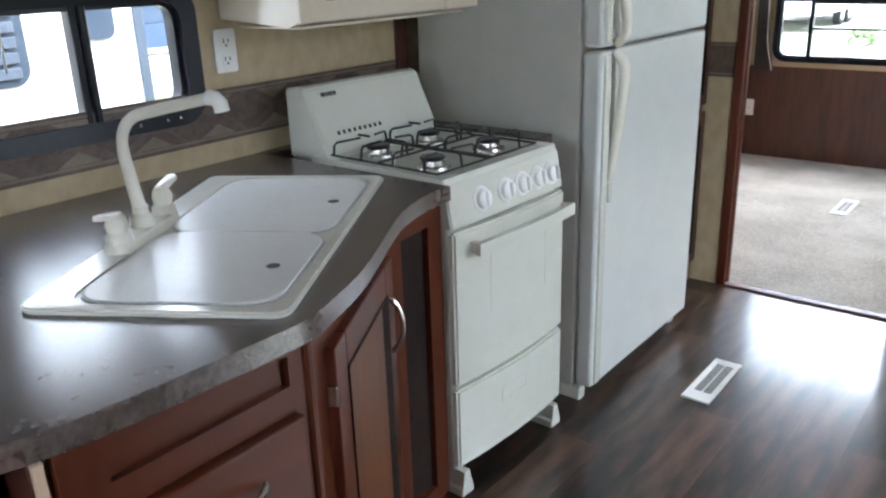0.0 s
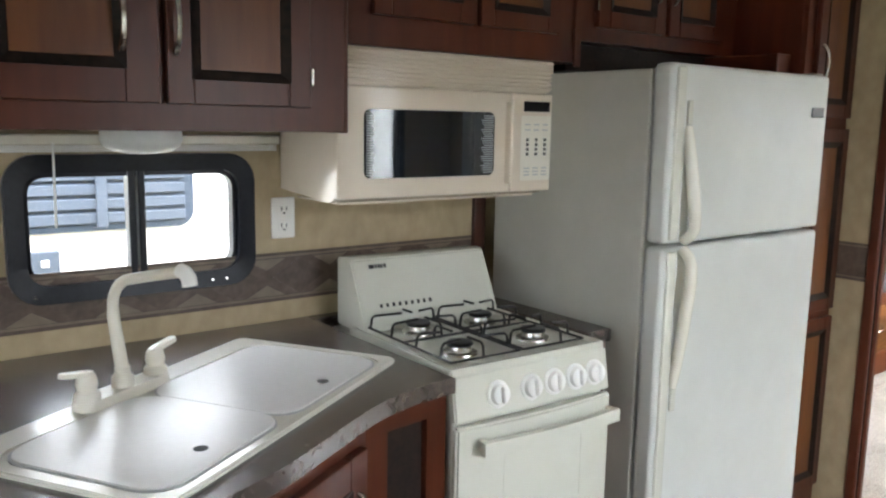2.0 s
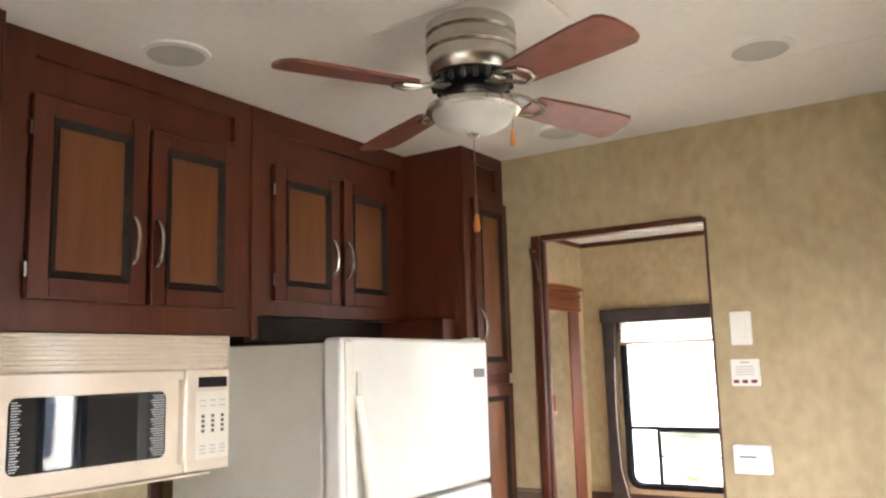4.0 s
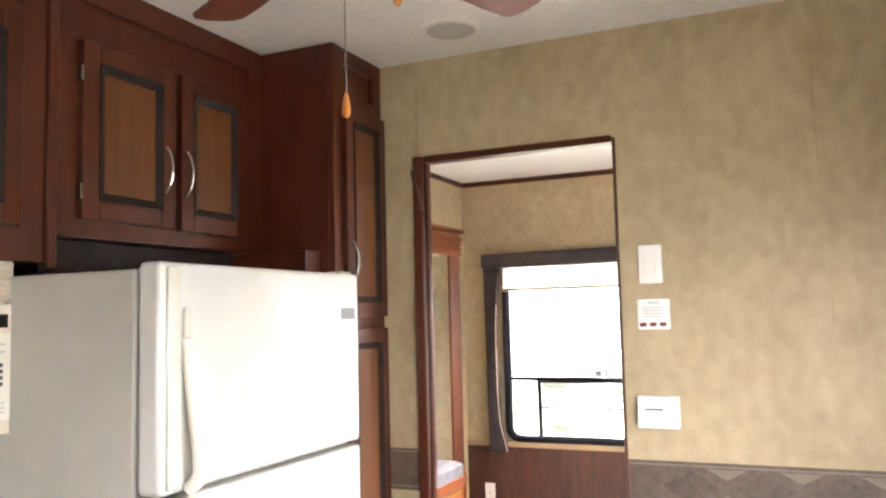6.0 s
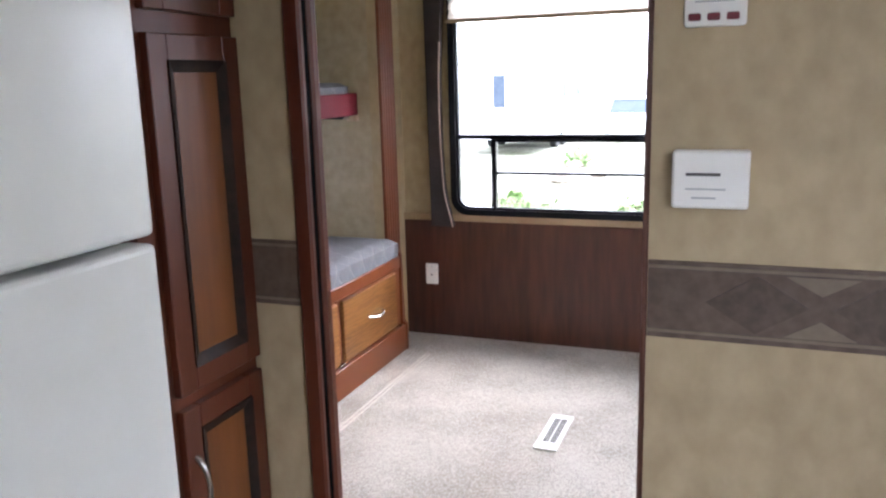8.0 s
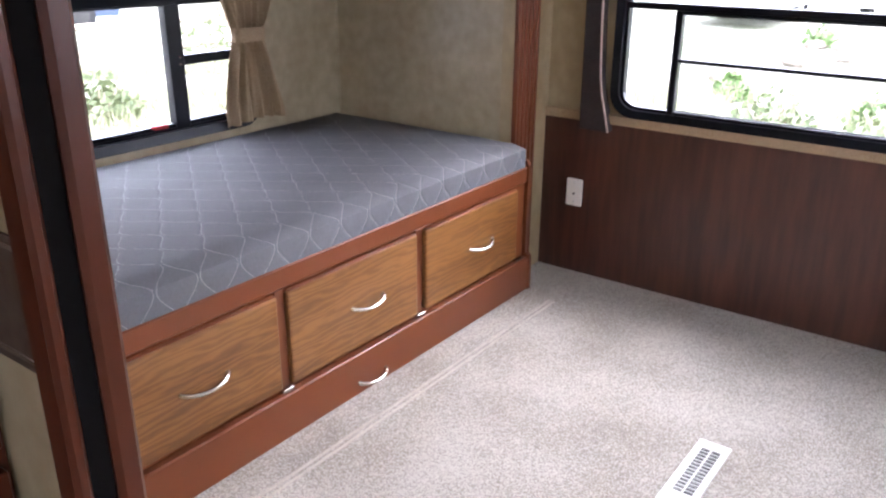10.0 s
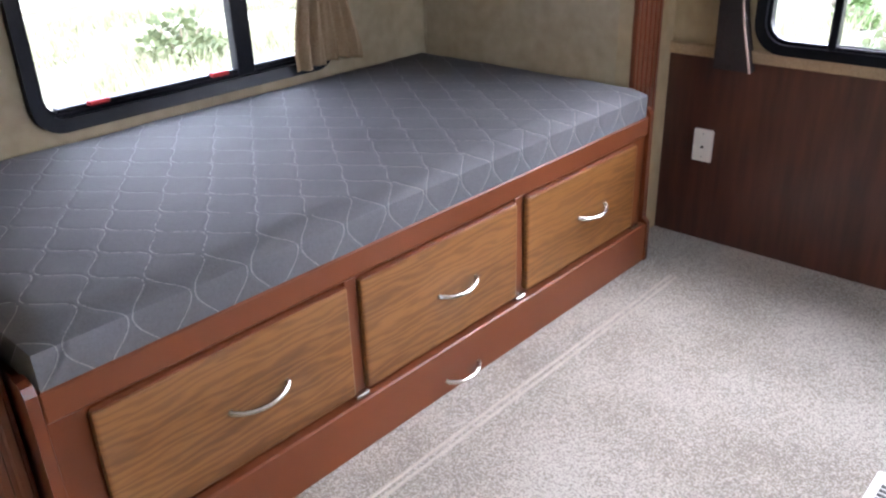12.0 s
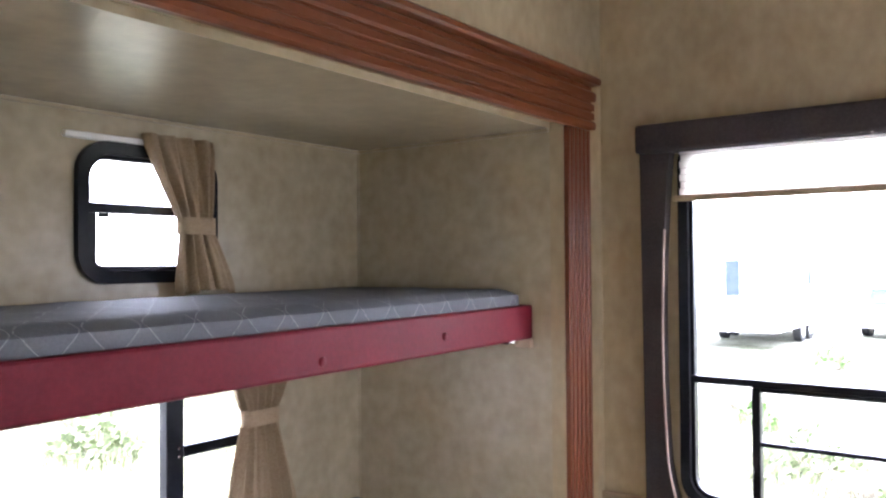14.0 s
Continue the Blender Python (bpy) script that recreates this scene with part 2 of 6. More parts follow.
def mattress_fabric():
    """Grey ticking with a pale ogee stitch: two families of wavy lines that cross."""
    m = mat("grey_quilted_ticking", (0.092, 0.094, 0.103), 0.7, var=(0.128, 0.130, 0.140), scale=(6, 220), bump=0.2, bump_scale=420)
    n, l = m.node_tree.nodes, m.node_tree.links
    b = n["Principled BSDF"]
    base = b.inputs["Base Color"].links[0].from_socket
    geo, sep = n.new("ShaderNodeNewGeometry"), n.new("ShaderNodeSeparateXYZ")
    l.new(geo.outputs["Position"], sep.inputs[0])

    def op(kind, a, c=None):
        k = n.new("ShaderNodeMath")
        k.operation = kind
        for i, v in enumerate((a, c)):
            if v is None:
                continue
            if isinstance(v, (int, float)):
                k.inputs[i].default_value = v
            else:
                l.new(v, k.inputs[i])
        return k.outputs[0]

    x, y = op("SUBTRACT", sep.outputs[0], sep.outputs[2]), sep.outputs[1]
    p, q = 0.122, 0.175
    swing = op("MULTIPLY", op("SINE", op("MULTIPLY", x, 2 * math.pi / q)), 0.215)
    u = op("DIVIDE", y, p)
    even = op("ABSOLUTE", op("SUBTRACT", op("FRACT", op("ADD", u, swing)), 0.5))
    odd = op("ABSOLUTE", op("SUBTRACT", op("FRACT", op("ADD", op("SUBTRACT", u, swing), 0.5)), 0.5))
    near = op("MINIMUM", even, odd)
    line = op("LESS_THAN", near, 0.011)
    soft = n.new("ShaderNodeMapRange")
    soft.interpolation_type = "SMOOTHSTEP"
    soft.inputs[2].default_value = 0.11
    l.new(near, soft.inputs[0])
    bumps = n.new("ShaderNodeBump")
    bumps.inputs["Strength"].default_value, bumps.inputs["Distance"].default_value = 0.2, 0.005
    l.new(soft.outputs[0], bumps.inputs["Height"])
    l.new(b.inputs["Normal"].links[0].from_socket, bumps.inputs["Normal"])
    l.new(bumps.outputs[0], b.inputs["Normal"])
    weave = n.new("ShaderNodeTexNoise")
    weave.inputs["Scale"].default_value = 130
    line = op("MULTIPLY", line, op("MULTIPLY", op("GREATER_THAN", weave.outputs[0], 0.46), 0.60))
    mixer = n.new("ShaderNodeMix")
    mixer.data_type = "RGBA"
    l.new(line, mixer.inputs[0])
    l.new(base, mixer.inputs[6])
    mixer.inputs[7].default_value = (0.42, 0.42, 0.42, 1)
    l.new(mixer.outputs[2], b.inputs["Base Color"])
    return m


TICKING = mattress_fabric()
shn, shl = SHADE.node_tree.nodes, SHADE.node_tree.links
thru, both = shn.new("ShaderNodeBsdfTranslucent"), shn.new("ShaderNodeMixShader")
thru.inputs[0].default_value = (0.85, 0.83, 0.80, 1)
both.inputs[0].default_value = 0.6
shl.new(shn["Principled BSDF"].outputs[0], both.inputs[1])
shl.new(thru.outputs[0], both.inputs[2])
shl.new(both.outputs[0], shn["Material Output"].inputs[0])

# ---- building helpers ----
ORG = {}


def finish(name, bm, material, parent=None, label="", smooth=False):
    """Links a bmesh, whose points are in world metres, as one mesh object, under parent if one is given."""
    bmesh.ops.recalc_face_normals(bm, faces=bm.faces)
    o = ORG[parent] if parent else Vector((0, 0, 0))
    if parent:
        bmesh.ops.translate(bm, vec=-o, verts=bm.verts)
    me = bpy.data.meshes.new(name)
    bm.to_mesh(me)
    bm.free()
    if smooth:
        me.shade_smooth()
        me.set_sharp_from_angle(angle=radians(40))
        for f_ in me.polygons:
            if f_.area > 0.004:
                f_.use_smooth = False
    me.materials.append(material)
    ob = new(name, me)
    if parent:
        ob.parent = parent
    ORG[ob] = o
    if label:
        ob["label"] = label
    return ob


part = finish


def thing(name, at, label, category, group="", kind=""):
    ob = new(name)
    ob.location = at
    ob.empty_display_size = 0.05
    ORG[ob] = Vector(at)
    return tagged(ob, label, category, group, kind)


def add_box(bm, lo, hi, bevel=0.0, M=None, seg=1):
    lo, hi = [min(a, b) for a, b in zip(lo, hi)], [max(a, b) for a, b in zip(lo, hi)]
    vs = [bm.verts.new((x, y, z)) for x in (lo[0], hi[0]) for y in (lo[1], hi[1]) for z in (lo[2], hi[2])]
    fs = [bm.faces.new([vs[i] for i in q]) for q in ((0, 1, 3, 2), (4, 6, 7, 5), (0, 4, 5, 1), (2, 3, 7, 6), (0, 2, 6, 4), (1, 5, 7, 3))]
    es = list({e for f in fs for e in f.edges})
    out = vs
    if bevel:
        r = bmesh.ops.bevel(bm, geom=es, offset=bevel, segments=seg, profile=0.5, affect="EDGES", clamp_overlap=True)
        out = list({v for v in vs if v.is_valid} | set(r["verts"]))
    if M is not None:
        bmesh.ops.transform(bm, matrix=M, verts=out)
    return out


def box(name, lo, hi, material, parent=None, bevel=0.003, label="", M=None, seg=1):
    bm = bmesh.new()
    add_box(bm, lo, hi, bevel, M, seg)
    return finish(name, bm, material, parent, label, smooth=seg > 1)


def boxes(name, rows, material, parent=None, bevel=0.002, label="", M=None):
    bm = bmesh.new()
    for lo, hi in rows:
        add_box(bm, lo, hi, bevel, M)
    return finish(name, bm, material, parent, label)


def axes(o, u, n):
    """Matrix of a local frame: x along u, y along the outward normal n, z up, from the point o."""
    u, n = Vector(u).normalized(), Vector(n).normalized()
    w = Vector((0, 0, 1)) if abs(n.z) < 0.5 else u.cross(n)
    m = Matrix((u, n, w)).transposed().to_4x4()
    m.translation = Vector(o)
    return m


def rounded(w0, w1, z0, z1, r, seg=6):
    pts = []
    for cx, cz, a0 in ((w1 - r, z1 - r, 0), (w0 + r, z1 - r, 90), (w0 + r, z0 + r, 180), (w1 - r, z0 + r, 270)):
        for i in range(seg + 1):
            a = radians(a0 + 90 * i / seg)
            pts.append((cx + r * math.cos(a), cz + r * math.sin(a)))
    return pts


def prism(bm, pts, n0, n1, M=None, bevel=0.0):
    """A plate of the outline pts (local x, z) between the depths n0 and n1 (local y)."""
    a = [bm.verts.new((x, n0, z)) for x, z in pts]
    b = [bm.verts.new((x, n1, z)) for x, z in pts]
    bm.faces.new(a)
    top = bm.faces.new(list(reversed(b)))
    k = len(pts)
    for i in range(k):
        bm.faces.new((a[i], b[i], b[(i + 1) % k], a[(i + 1) % k]))
    vs = a + b
    if bevel:
        r = bmesh.ops.bevel(bm, geom=list(top.edges), offset=bevel, segments=2, profile=0.5, affect="EDGES")
        vs = list({v for v in vs if v.is_valid} | set(r["verts"]))
    if M is not None:
        bmesh.ops.transform(bm, matrix=M, verts=vs)
    return vs


def ring(bm, outer, inner, n0, n1, M=None, slope=0.0):
    """A frame between two outlines with as many points each; slope lowers the inner front edge."""
    rows = [[bm.verts.new((x, n, z)) for x, z in pts] for pts, n in ((outer, n0), (outer, n1), (inner, n1 - slope), (inner, n0))]
    k = len(outer)
    for j in range(4):
        p, q = rows[j], rows[(j + 1) % 4]
        for i in range(k):
            bm.faces.new((p[i], q[i], q[(i + 1) % k], p[(i + 1) % k]))
    vs = [v for r in rows for v in r]
    if M is not None:
        bmesh.ops.transform(bm, matrix=M, verts=vs)
    return vs


def add_tube(bm, pts, r, seg=8, M=None, taper=None):
    """A round bar along pts; taper gives a factor of the radius for each point."""
    pts = [Vector(p) for p in pts]
    side = None
    rows = []
    for i, p in enumerate(pts):
        d = (pts[min(i + 1, len(pts) - 1)] - pts[max(i - 1, 0)]).normalized()
        if side is None:
            side = d.orthogonal().normalized()
        side = (side - d * side.dot(d)).normalized()
        up = d.cross(side)
        rr = r * (taper[i] if taper else 1)
        rows.append([bm.verts.new(p + (side * math.cos(2 * math.pi * k / seg) + up * math.sin(2 * math.pi * k / seg)) * rr) for k in range(seg)])
    for a, b in zip(rows, rows[1:]):
        for k in range(seg):
            bm.faces.new((a[k], a[(k + 1) % seg], b[(k + 1) % seg], b[k]))
    bm.faces.new(rows[0])
    bm.faces.new(list(reversed(rows[-1])))
    vs = [v for row in rows for v in row]
    if M is not None:
        bmesh.ops.transform(bm, matrix=M, verts=vs)
    return vs


def tube(name, pts, r, material, parent=None, seg=8, M=None, taper=None, label=""):
    bm = bmesh.new()
    add_tube(bm, pts, r, seg, M, taper)
    return finish(name, bm, material, parent, label, smooth=True)


def add_lathe(bm, prof, c, seg=28, M=None):
    rows = [[bm.verts.new((c[0] + r * math.cos(2 * math.pi * k / seg), c[1] + r * math.sin(2 * math.pi * k / seg), c[2] + z)) for k in range(seg)] for r, z in prof]
    for a, b in zip(rows, rows[1:]):
        for k in range(seg):
            bm.faces.new((a[k], a[(k + 1) % seg], b[(k + 1) % seg], b[k]))
    bm.faces.new(rows[0])
    bm.faces.new(list(reversed(rows[-1])))
    vs = [v for row in rows for v in row]
    if M is not None:
        bmesh.ops.transform(bm, matrix=M, verts=vs)
    return vs


def lathe(name, prof, c, material, parent=None, seg=28, M=None, label=""):
    bm = bmesh.new()
    add_lathe(bm, prof, c, seg, M)
    return finish(name, bm, material, parent, label, smooth=True)


def bow(o, along, out, length, rise, k=9):
    """Points of a bow handle from o: foot, arch, foot."""
    o, along, out = Vector(o), Vector(along).normalized(), Vector(out).normalized()
    pts = [o - along * length / 2]
    for i in range(k):
        s = i / (k - 1)
        pts.append(o + along * length * (s - 0.5) * 0.98 + out * (0.006 + rise * math.sin(math.pi * s) ** 0.7))
    return pts + [o + along * length / 2]


def pull(parent, o, along, out, length=0.125, rise=0.022):
    pts = bow(o, along, out, length, rise)
    k = len(pts)
    taper = [1.25 - 0.35 * math.sin(math.pi * i / (k - 1)) for i in range(k)]
    return tube("handle", pts, 0.0062, NICKEL, parent, 8, taper=taper, label="satin nickel bow handle")


def cells(u0, u1, z0, z1, holes):
    """Rectangles that fill u0..u1, z0..z1 but for the holes (u0, u1, z0, z1)."""
    us = sorted({u0, u1, *[h[0] for h in holes], *[h[1] for h in holes]})
    out = []
    for a, b in zip(us, us[1:]):
        cut = sorted((h[2], h[3]) for h in holes if h[0] <= a and h[1] >= b)
        z = z0
        for c, d in cut:
            if c > z:
                out.append((a, b, z, c))
            z = max(z, d)
        if z < z1:
            out.append((a, b, z, z1))
    return out


def wall(name, axis, near, far, u0, u1, z0, z1, material, label, holes=()):
    bm = bmesh.new()
    for a, b, c, d in cells(u0, u1, z0, z1, holes):
        lo, hi = ((near, a, c), (far, b, d)) if axis == "x" else ((a, near, c), (b, far, d))
        add_box(bm, lo, hi)
    return tagged(finish(name, bm, material), label, "wall", kind="structure")

# ---- the shell of the trailer ----
KX, BX, RX = -1.58, -1.75, 0.90      # kitchen wall, bunk room side wall, far side wall
DY, RY, FY = 3.30, 5.88, -3.2        # wall with the doorway, rear wall, front end
CZ = 2.443
NX, NY0, NY1, NZ = -2.645, 3.62, 5.60, 1.925   # bunk slide-out: back, ends, ceiling

K_WIN = (0.565, 1.187, 1.040, 1.402)
B_WIN = (4.085, 5.120, 0.632, 1.150)
U_WIN = (4.450, 4.915, 1.434, 1.838)
R_WIN = (-1.470, -0.060, 0.690, 1.900)
E_WIN = (2.68, 2.95, 1.05, 1.85)
ENTRY = (1.40, 2.15, 0.0, 1.95)
G_WIN = (3.95, 5.25, 0.85, 1.80)
D_WIN = (-2.20, -1.00, 0.85, 1.80)
F_WIN = (-0.9, 0.3, 0.85, 1.80)
IN = 0.028


def inset(w):
    return (w[0] + IN, w[1] - IN, w[2] + IN, w[3] - IN)


wall("wall_kitchen", "x", KX - 0.05, KX, FY, DY, 0, CZ, WALLPAPER, "beige mottled wallpaper on the kitchen side wall", [inset(K_WIN)])
wall("wall_entry", "x", RX, RX + 0.05, FY, RY + 0.05, 0, CZ, WALLPAPER, "beige mottled wallpaper on the entry side wall", [inset(E_WIN), inset(D_WIN), inset(G_WIN), ENTRY])
wall("wall_front", "y", FY - 0.05, FY, KX - 0.05, RX + 0.05, 0, CZ, WALLPAPER, "beige wallpaper on the front end wall", [inset(F_WIN)])
wall("wall_partition", "y", DY, DY + 0.045, BX - 0.05, RX, 0, CZ, WALLPAPER, "beige mottled partition with an open doorway", [(-0.822, -0.141, 0, 2.085)])
wall("wall_bunk_side", "x", BX - 0.05, BX, DY + 0.045, RY + 0.05, 0, CZ, WALLPAPER, "beige wallpaper around the bunk opening", [(NY0, NY1, 0, NZ + 0.02)])
wall("wall_rear", "y", RY, RY + 0.05, BX, RX, 0, CZ, WALLPAPER, "beige wallpaper round the wide rear window", [inset(R_WIN)])
wall("wall_niche_back", "x", NX - 0.05, NX, NY0 - 0.04, NY1 + 0.04, 0, NZ + 0.04, NICHE, "glossy beige panel behind the bunks", [inset(B_WIN), inset(U_WIN)])
wall("wall_niche_end", "y", NY1, NY1 + 0.04, NX, BX - 0.05, 0, NZ + 0.04, NICHE, "glossy beige panel at the end of the bunks")
wall("wall_niche_head", "y", NY0 - 0.04, NY0, NX, BX - 0.05, 0, NZ + 0.04, NICHE, "glossy beige panel at the head of the bunks")
tagged(box("ceiling_niche", (NX, NY0, NZ), (BX - 0.05, NY1, NZ + 0.04), NICHE, bevel=0), "glossy beige ceiling over the bunks", "ceiling", kind="structure")
tagged(boxes("trim_niche_cove", [((NX, NY0, NZ - 0.012), (NX + 0.010, NY1, NZ)), ((NX + 0.0105, NY1 - 0.010, NZ - 0.012), (BX - 0.051, NY1, NZ)), ((NX, NY1 - 0.008, 0.62), (NX + 0.008, NY1, NZ - 0.0125))], NICHE, bevel=0.002), "thin beige cove strip in the corners of the bunk recess", "trim", kind="structure")
tagged(box("ceiling", (BX - 0.05, FY - 0.05, CZ), (RX + 0.05, RY + 0.05, CZ + 0.05), CEILING, bevel=0), "white textured ceiling panels with thin seams", "ceiling", kind="structure")
tagged(box("floor_niche", (NX, NY0, -0.04), (BX, NY1, -0.004), GROOVE, bevel=0), "dark floor under the bunk", "floor", kind="structure")
carpet = tagged(box("floor_carpet", (BX, DY + 0.02, -0.04), (RX, RY, 0.006), CARPET, bevel=0), "worn beige cut-pile carpet in the bunk room", "floor", kind="structure")
floor = tagged(box("floor", (KX, FY, -0.05), (RX, DY + 0.02, -0.006), GROOVE, bevel=0), "dark brown vinyl plank floor in the kitchen", "floor", kind="structure")

# battens of the ceiling and the partition
for i, (lo, hi) in enumerate((((-0.62, 1.945, CZ - 0.003), (RX, 1.962, CZ)), ((-0.05, 2.750, CZ - 0.003), (RX, 2.767, CZ)))):
    tagged(box("trim_ceiling_seam", lo, hi, CEILING, bevel=0.002), "white ceiling seam batten", "trim", kind="structure")
for x, z0 in ((-0.842, 2.10), (-0.158, 2.10), (0.46, 1.08)):
    tagged(box("trim_batten", (x - 0.008, DY - 0.003, z0), (x + 0.008, DY, CZ), WALLPAPER, bevel=0.001), "papered batten over a panel joint", "trim", kind="structure")

# doorway: two dark red casings with the pocket door's slot between them
door = thing("door_1", (-0.5, DY, 0), "open doorway with dark cherry casing and pocket slot", "doorway", kind="structure")
box("casing", (-0.852, DY - 0.014, 0), (-0.812, DY + 0.004, 2.095), CHERRY, door, 0.005)
box("casing", (-0.845, DY + 0.030, 0), (-0.812, DY + 0.060, 2.09), CHERRY, door, 0.006)
# solid near-black strip: the darkness inside the slot is its colour
box("slot", (-0.826, DY + 0.0045, 0), (-0.8205, DY + 0.0295, 2.084), SLOT_SHADE, door, 0)
box("casing", (-0.1425, DY - 0.004, 0), (-0.132, DY + 0.056, 2.09), DARKTRIM, door, 0.003)
box("head_casing", (-0.812, DY - 0.008, 2.073), (-0.1425, DY + 0.050, 2.097), CHERRY_H, door, 0.004)
box("threshold", (-0.820, DY - 0.012, -0.006), (-0.143, DY + 0.030, 0.010), DARKTRIM, door, 0.004, "dark metal carpet strip")
tube("hook", [(-0.832, DY - 0.014, 2.03), (-0.835, DY - 0.05, 2.035), (-0.822, DY - 0.06, 2.0), (-0.812, DY - 0.045, 1.96), (-0.811, DY - 0.03, 1.90)], 0.006, DARKTRIM, door, 8, label="dark curved latch")

# unseen opening, its place assumed, added to throw daylight on floor and fridge
entry = thing("door_2", (RX, 1.78, 0), "unseen open entry doorway with white casing, added for daylight", "doorway", kind="structure")
for y0, y1, z0, z1 in ((ENTRY[0] - 0.03, ENTRY[0], 0, ENTRY[3]), (ENTRY[1], ENTRY[1] + 0.03, 0, ENTRY[3]), (ENTRY[0] - 0.03, ENTRY[1] + 0.03, ENTRY[3], ENTRY[3] + 0.03)):
    box("casing", (RX - 0.012, y0, z0 + 0.001), (RX - 0.0005, y1, z1), WHITEPL, entry, 0.003)

# border bands of diamonds
def border(name, M, u0, u1, z0, z1, label, phase=0.0):
    b = thing(name, M @ Vector(((u0 + u1) / 2, 0, z0)), label, "wall border", kind="structure")
    box("strip", (u0, 0, z0), (u1, 0.003, z1), BAND, b, 0.0008, M=M)
    for z in (z0 + 0.010, z1 - 0.014):
        box("edge_strip", (u0, 0.003, z), (u1, 0.0045, z + 0.006), BANDLINE, b, 0.0005, M=M)
    pitch, h = 0.205, (z1 - z0) / 2 - 0.020
    k = math.ceil((u0 - phase) / pitch)
    zc = (z0 + z1) / 2
    while phase + k * pitch < u1:
        c = phase + k * pitch
        if c - 0.085 > u0 and c + 0.085 < u1:
            bm = bmesh.new()
            prism(bm, [(c - 0.083, zc), (c, zc - h), (c + 0.083, zc), (c, zc + h)], 0.003, 0.0052, M)
            finish("diamond", bm, DIAMOND, b)
        if c + 0.04 > u0 and c + 0.165 < u1:
            for s in (1, -1):
                bm = bmesh.new()
                prism(bm, [(c + 0.045, zc + s * (h + 0.002)), (c + 0.16, zc + s * (h + 0.002)), (c + 0.1025, zc + s * 0.022)], 0.003, 0.0042, M)
                finish("triangle", bm, BANDLINE, b)
        k += 1
    return b


MP = axes((0, DY, 0), (1, 0, 0), (0, -1, 0))
MK = axes((KX, 0, 0), (0, 1, 0), (1, 0, 0))
border("trim_border_partition", MP, -0.131, RX - 0.002, 0.932, 1.075, "dark brown border with a row of diamonds", 0.053)
border("trim_border_left", MP, -0.978, -0.853, 0.932, 1.075, "short piece of dark brown border", 0.053)
border("trim_border_kitchen", MK, -1.5, 2.02, 0.972, 1.115, "dark brown border with diamonds behind the counter", 0.10)
tagged(box("trim_corner_strip", (KX, 1.985, 0.90), (KX + 0.018, 2.035, 1.30), DARKTRIM), "dark brown corner strip beside the fridge", "trim", kind="structure")


# ---- windows ----
def window(name, M, w, label, r=0.075, width=0.044, proud=0.022, thick=0.05):
    b = thing(name, M @ Vector(((w[0] + w[1]) / 2, 0, w[2])), label, "window", kind="structure")
    o, i = rounded(*w, r), rounded(w[0] + width, w[1] - width, w[2] + width, w[3] - width, r - 0.025)
    bm = bmesh.new()
    ring(bm, o, i, -thick - 0.01, proud, M, 0.008)
    finish("window_frame", bm, BLACK, b, "black rounded frame", True)
    o2 = rounded(w[0] + width - 0.004, w[1] - width + 0.004, w[2] + width - 0.004, w[3] - width + 0.004, r - 0.022)
    i2 = rounded(w[0] + width + 0.012, w[1] - width - 0.012, w[2] + width + 0.012, w[3] - width - 0.012, r - 0.035)
    bm = bmesh.new()
    ring(bm, o2, i2, -0.035, -0.002, M)
    finish("gasket", bm, BLACK, b, "", True)
    return b


def pane(b, M, u0, u1, z0, z1, n=-0.022):
    bm = bmesh.new()
    add_box(bm, (u0, n, z0), (u1, n + 0.004, z1), 0, M)
    p = finish("pane", bm, GLASS, b, "clear pane")
    p.visible_shadow = False
    return p


def bar(b, M, u0, u1, z0, z1, n0=-0.035, n1=0.006, name="bar"):
    return box(name, (u0, n0, z0), (u1, n1, z1), BLACK, b, 0.003, M=M)


wk = window("window_1", MK, K_WIN, "sliding kitchen window in a black rounded frame")
pane(wk, MK, 0.60, 0.872, 1.075, 1.37)
pane(wk, MK, 0.872, 1.15, 1.075, 1.37, -0.030)
bar(wk, MK, 0.852, 0.870, 1.07, 1.375, name="mullion")
bar(wk, MK, 0.8745, 0.892, 1.07, 1.375, -0.035, 0.012, name="mullion")
for u in (0.62, 0.98, 1.06, 1.10):
    lathe("screw", [(0.004, 0), (0.003, 0.002)], (0, 0, 0), CHROME, wk, 8, MK @ Matrix.Translation((u, 0.022, 1.060)) @ Matrix.Rotation(radians(-90), 4, "X"))

MN = axes((NX, 0, 0), (0, 1, 0), (1, 0, 0))
wb = window("window_2", MN, B_WIN, "egress window with black frame over the lower bunk", 0.080, 0.036)
pane(wb, MN, 4.12, 4.74, 0.67, 1.11)
pane(wb, MN, 4.80, 5.09, 0.67, 1.11, -0.028)
bar(wb, MN, 4.738, 4.800, 0.67, 1.105, name="mullion")
bar(wb, MN, 4.8005, 5.085, 0.895, 0.930)
bar(wb, MN, 4.16, 4.737, 0.678, 0.694, name="lower_track")
bar(wb, MN, 4.8005, 5.05, 0.678, 0.696, name="lower_track")
for u in (4.27, 4.66):
    box("red_latch", (u - 0.03, 0.004, 0.688), (u + 0.03, 0.026, 0.702), REDTAB, wb, 0.003, "red emergency release latch", M=MN)
for z in (0.900, 0.925):
    lathe("rivet", [(0.005, 0), (0.003, 0.003)], (0, 0, 0), CHROME, wb, 8, MN @ Matrix.Translation((4.782, 0.006, z)) @ Matrix.Rotation(radians(-90), 4, "X"))
wu = window("window_3", MN, U_WIN, "small sliding window with black frame over the upper bunk", 0.090, 0.036)
pane(wu, MN, 4.48, 4.89, 1.65, 1.80, -0.028)
pane(wu, MN, 4.48, 4.89, 1.47, 1.64)
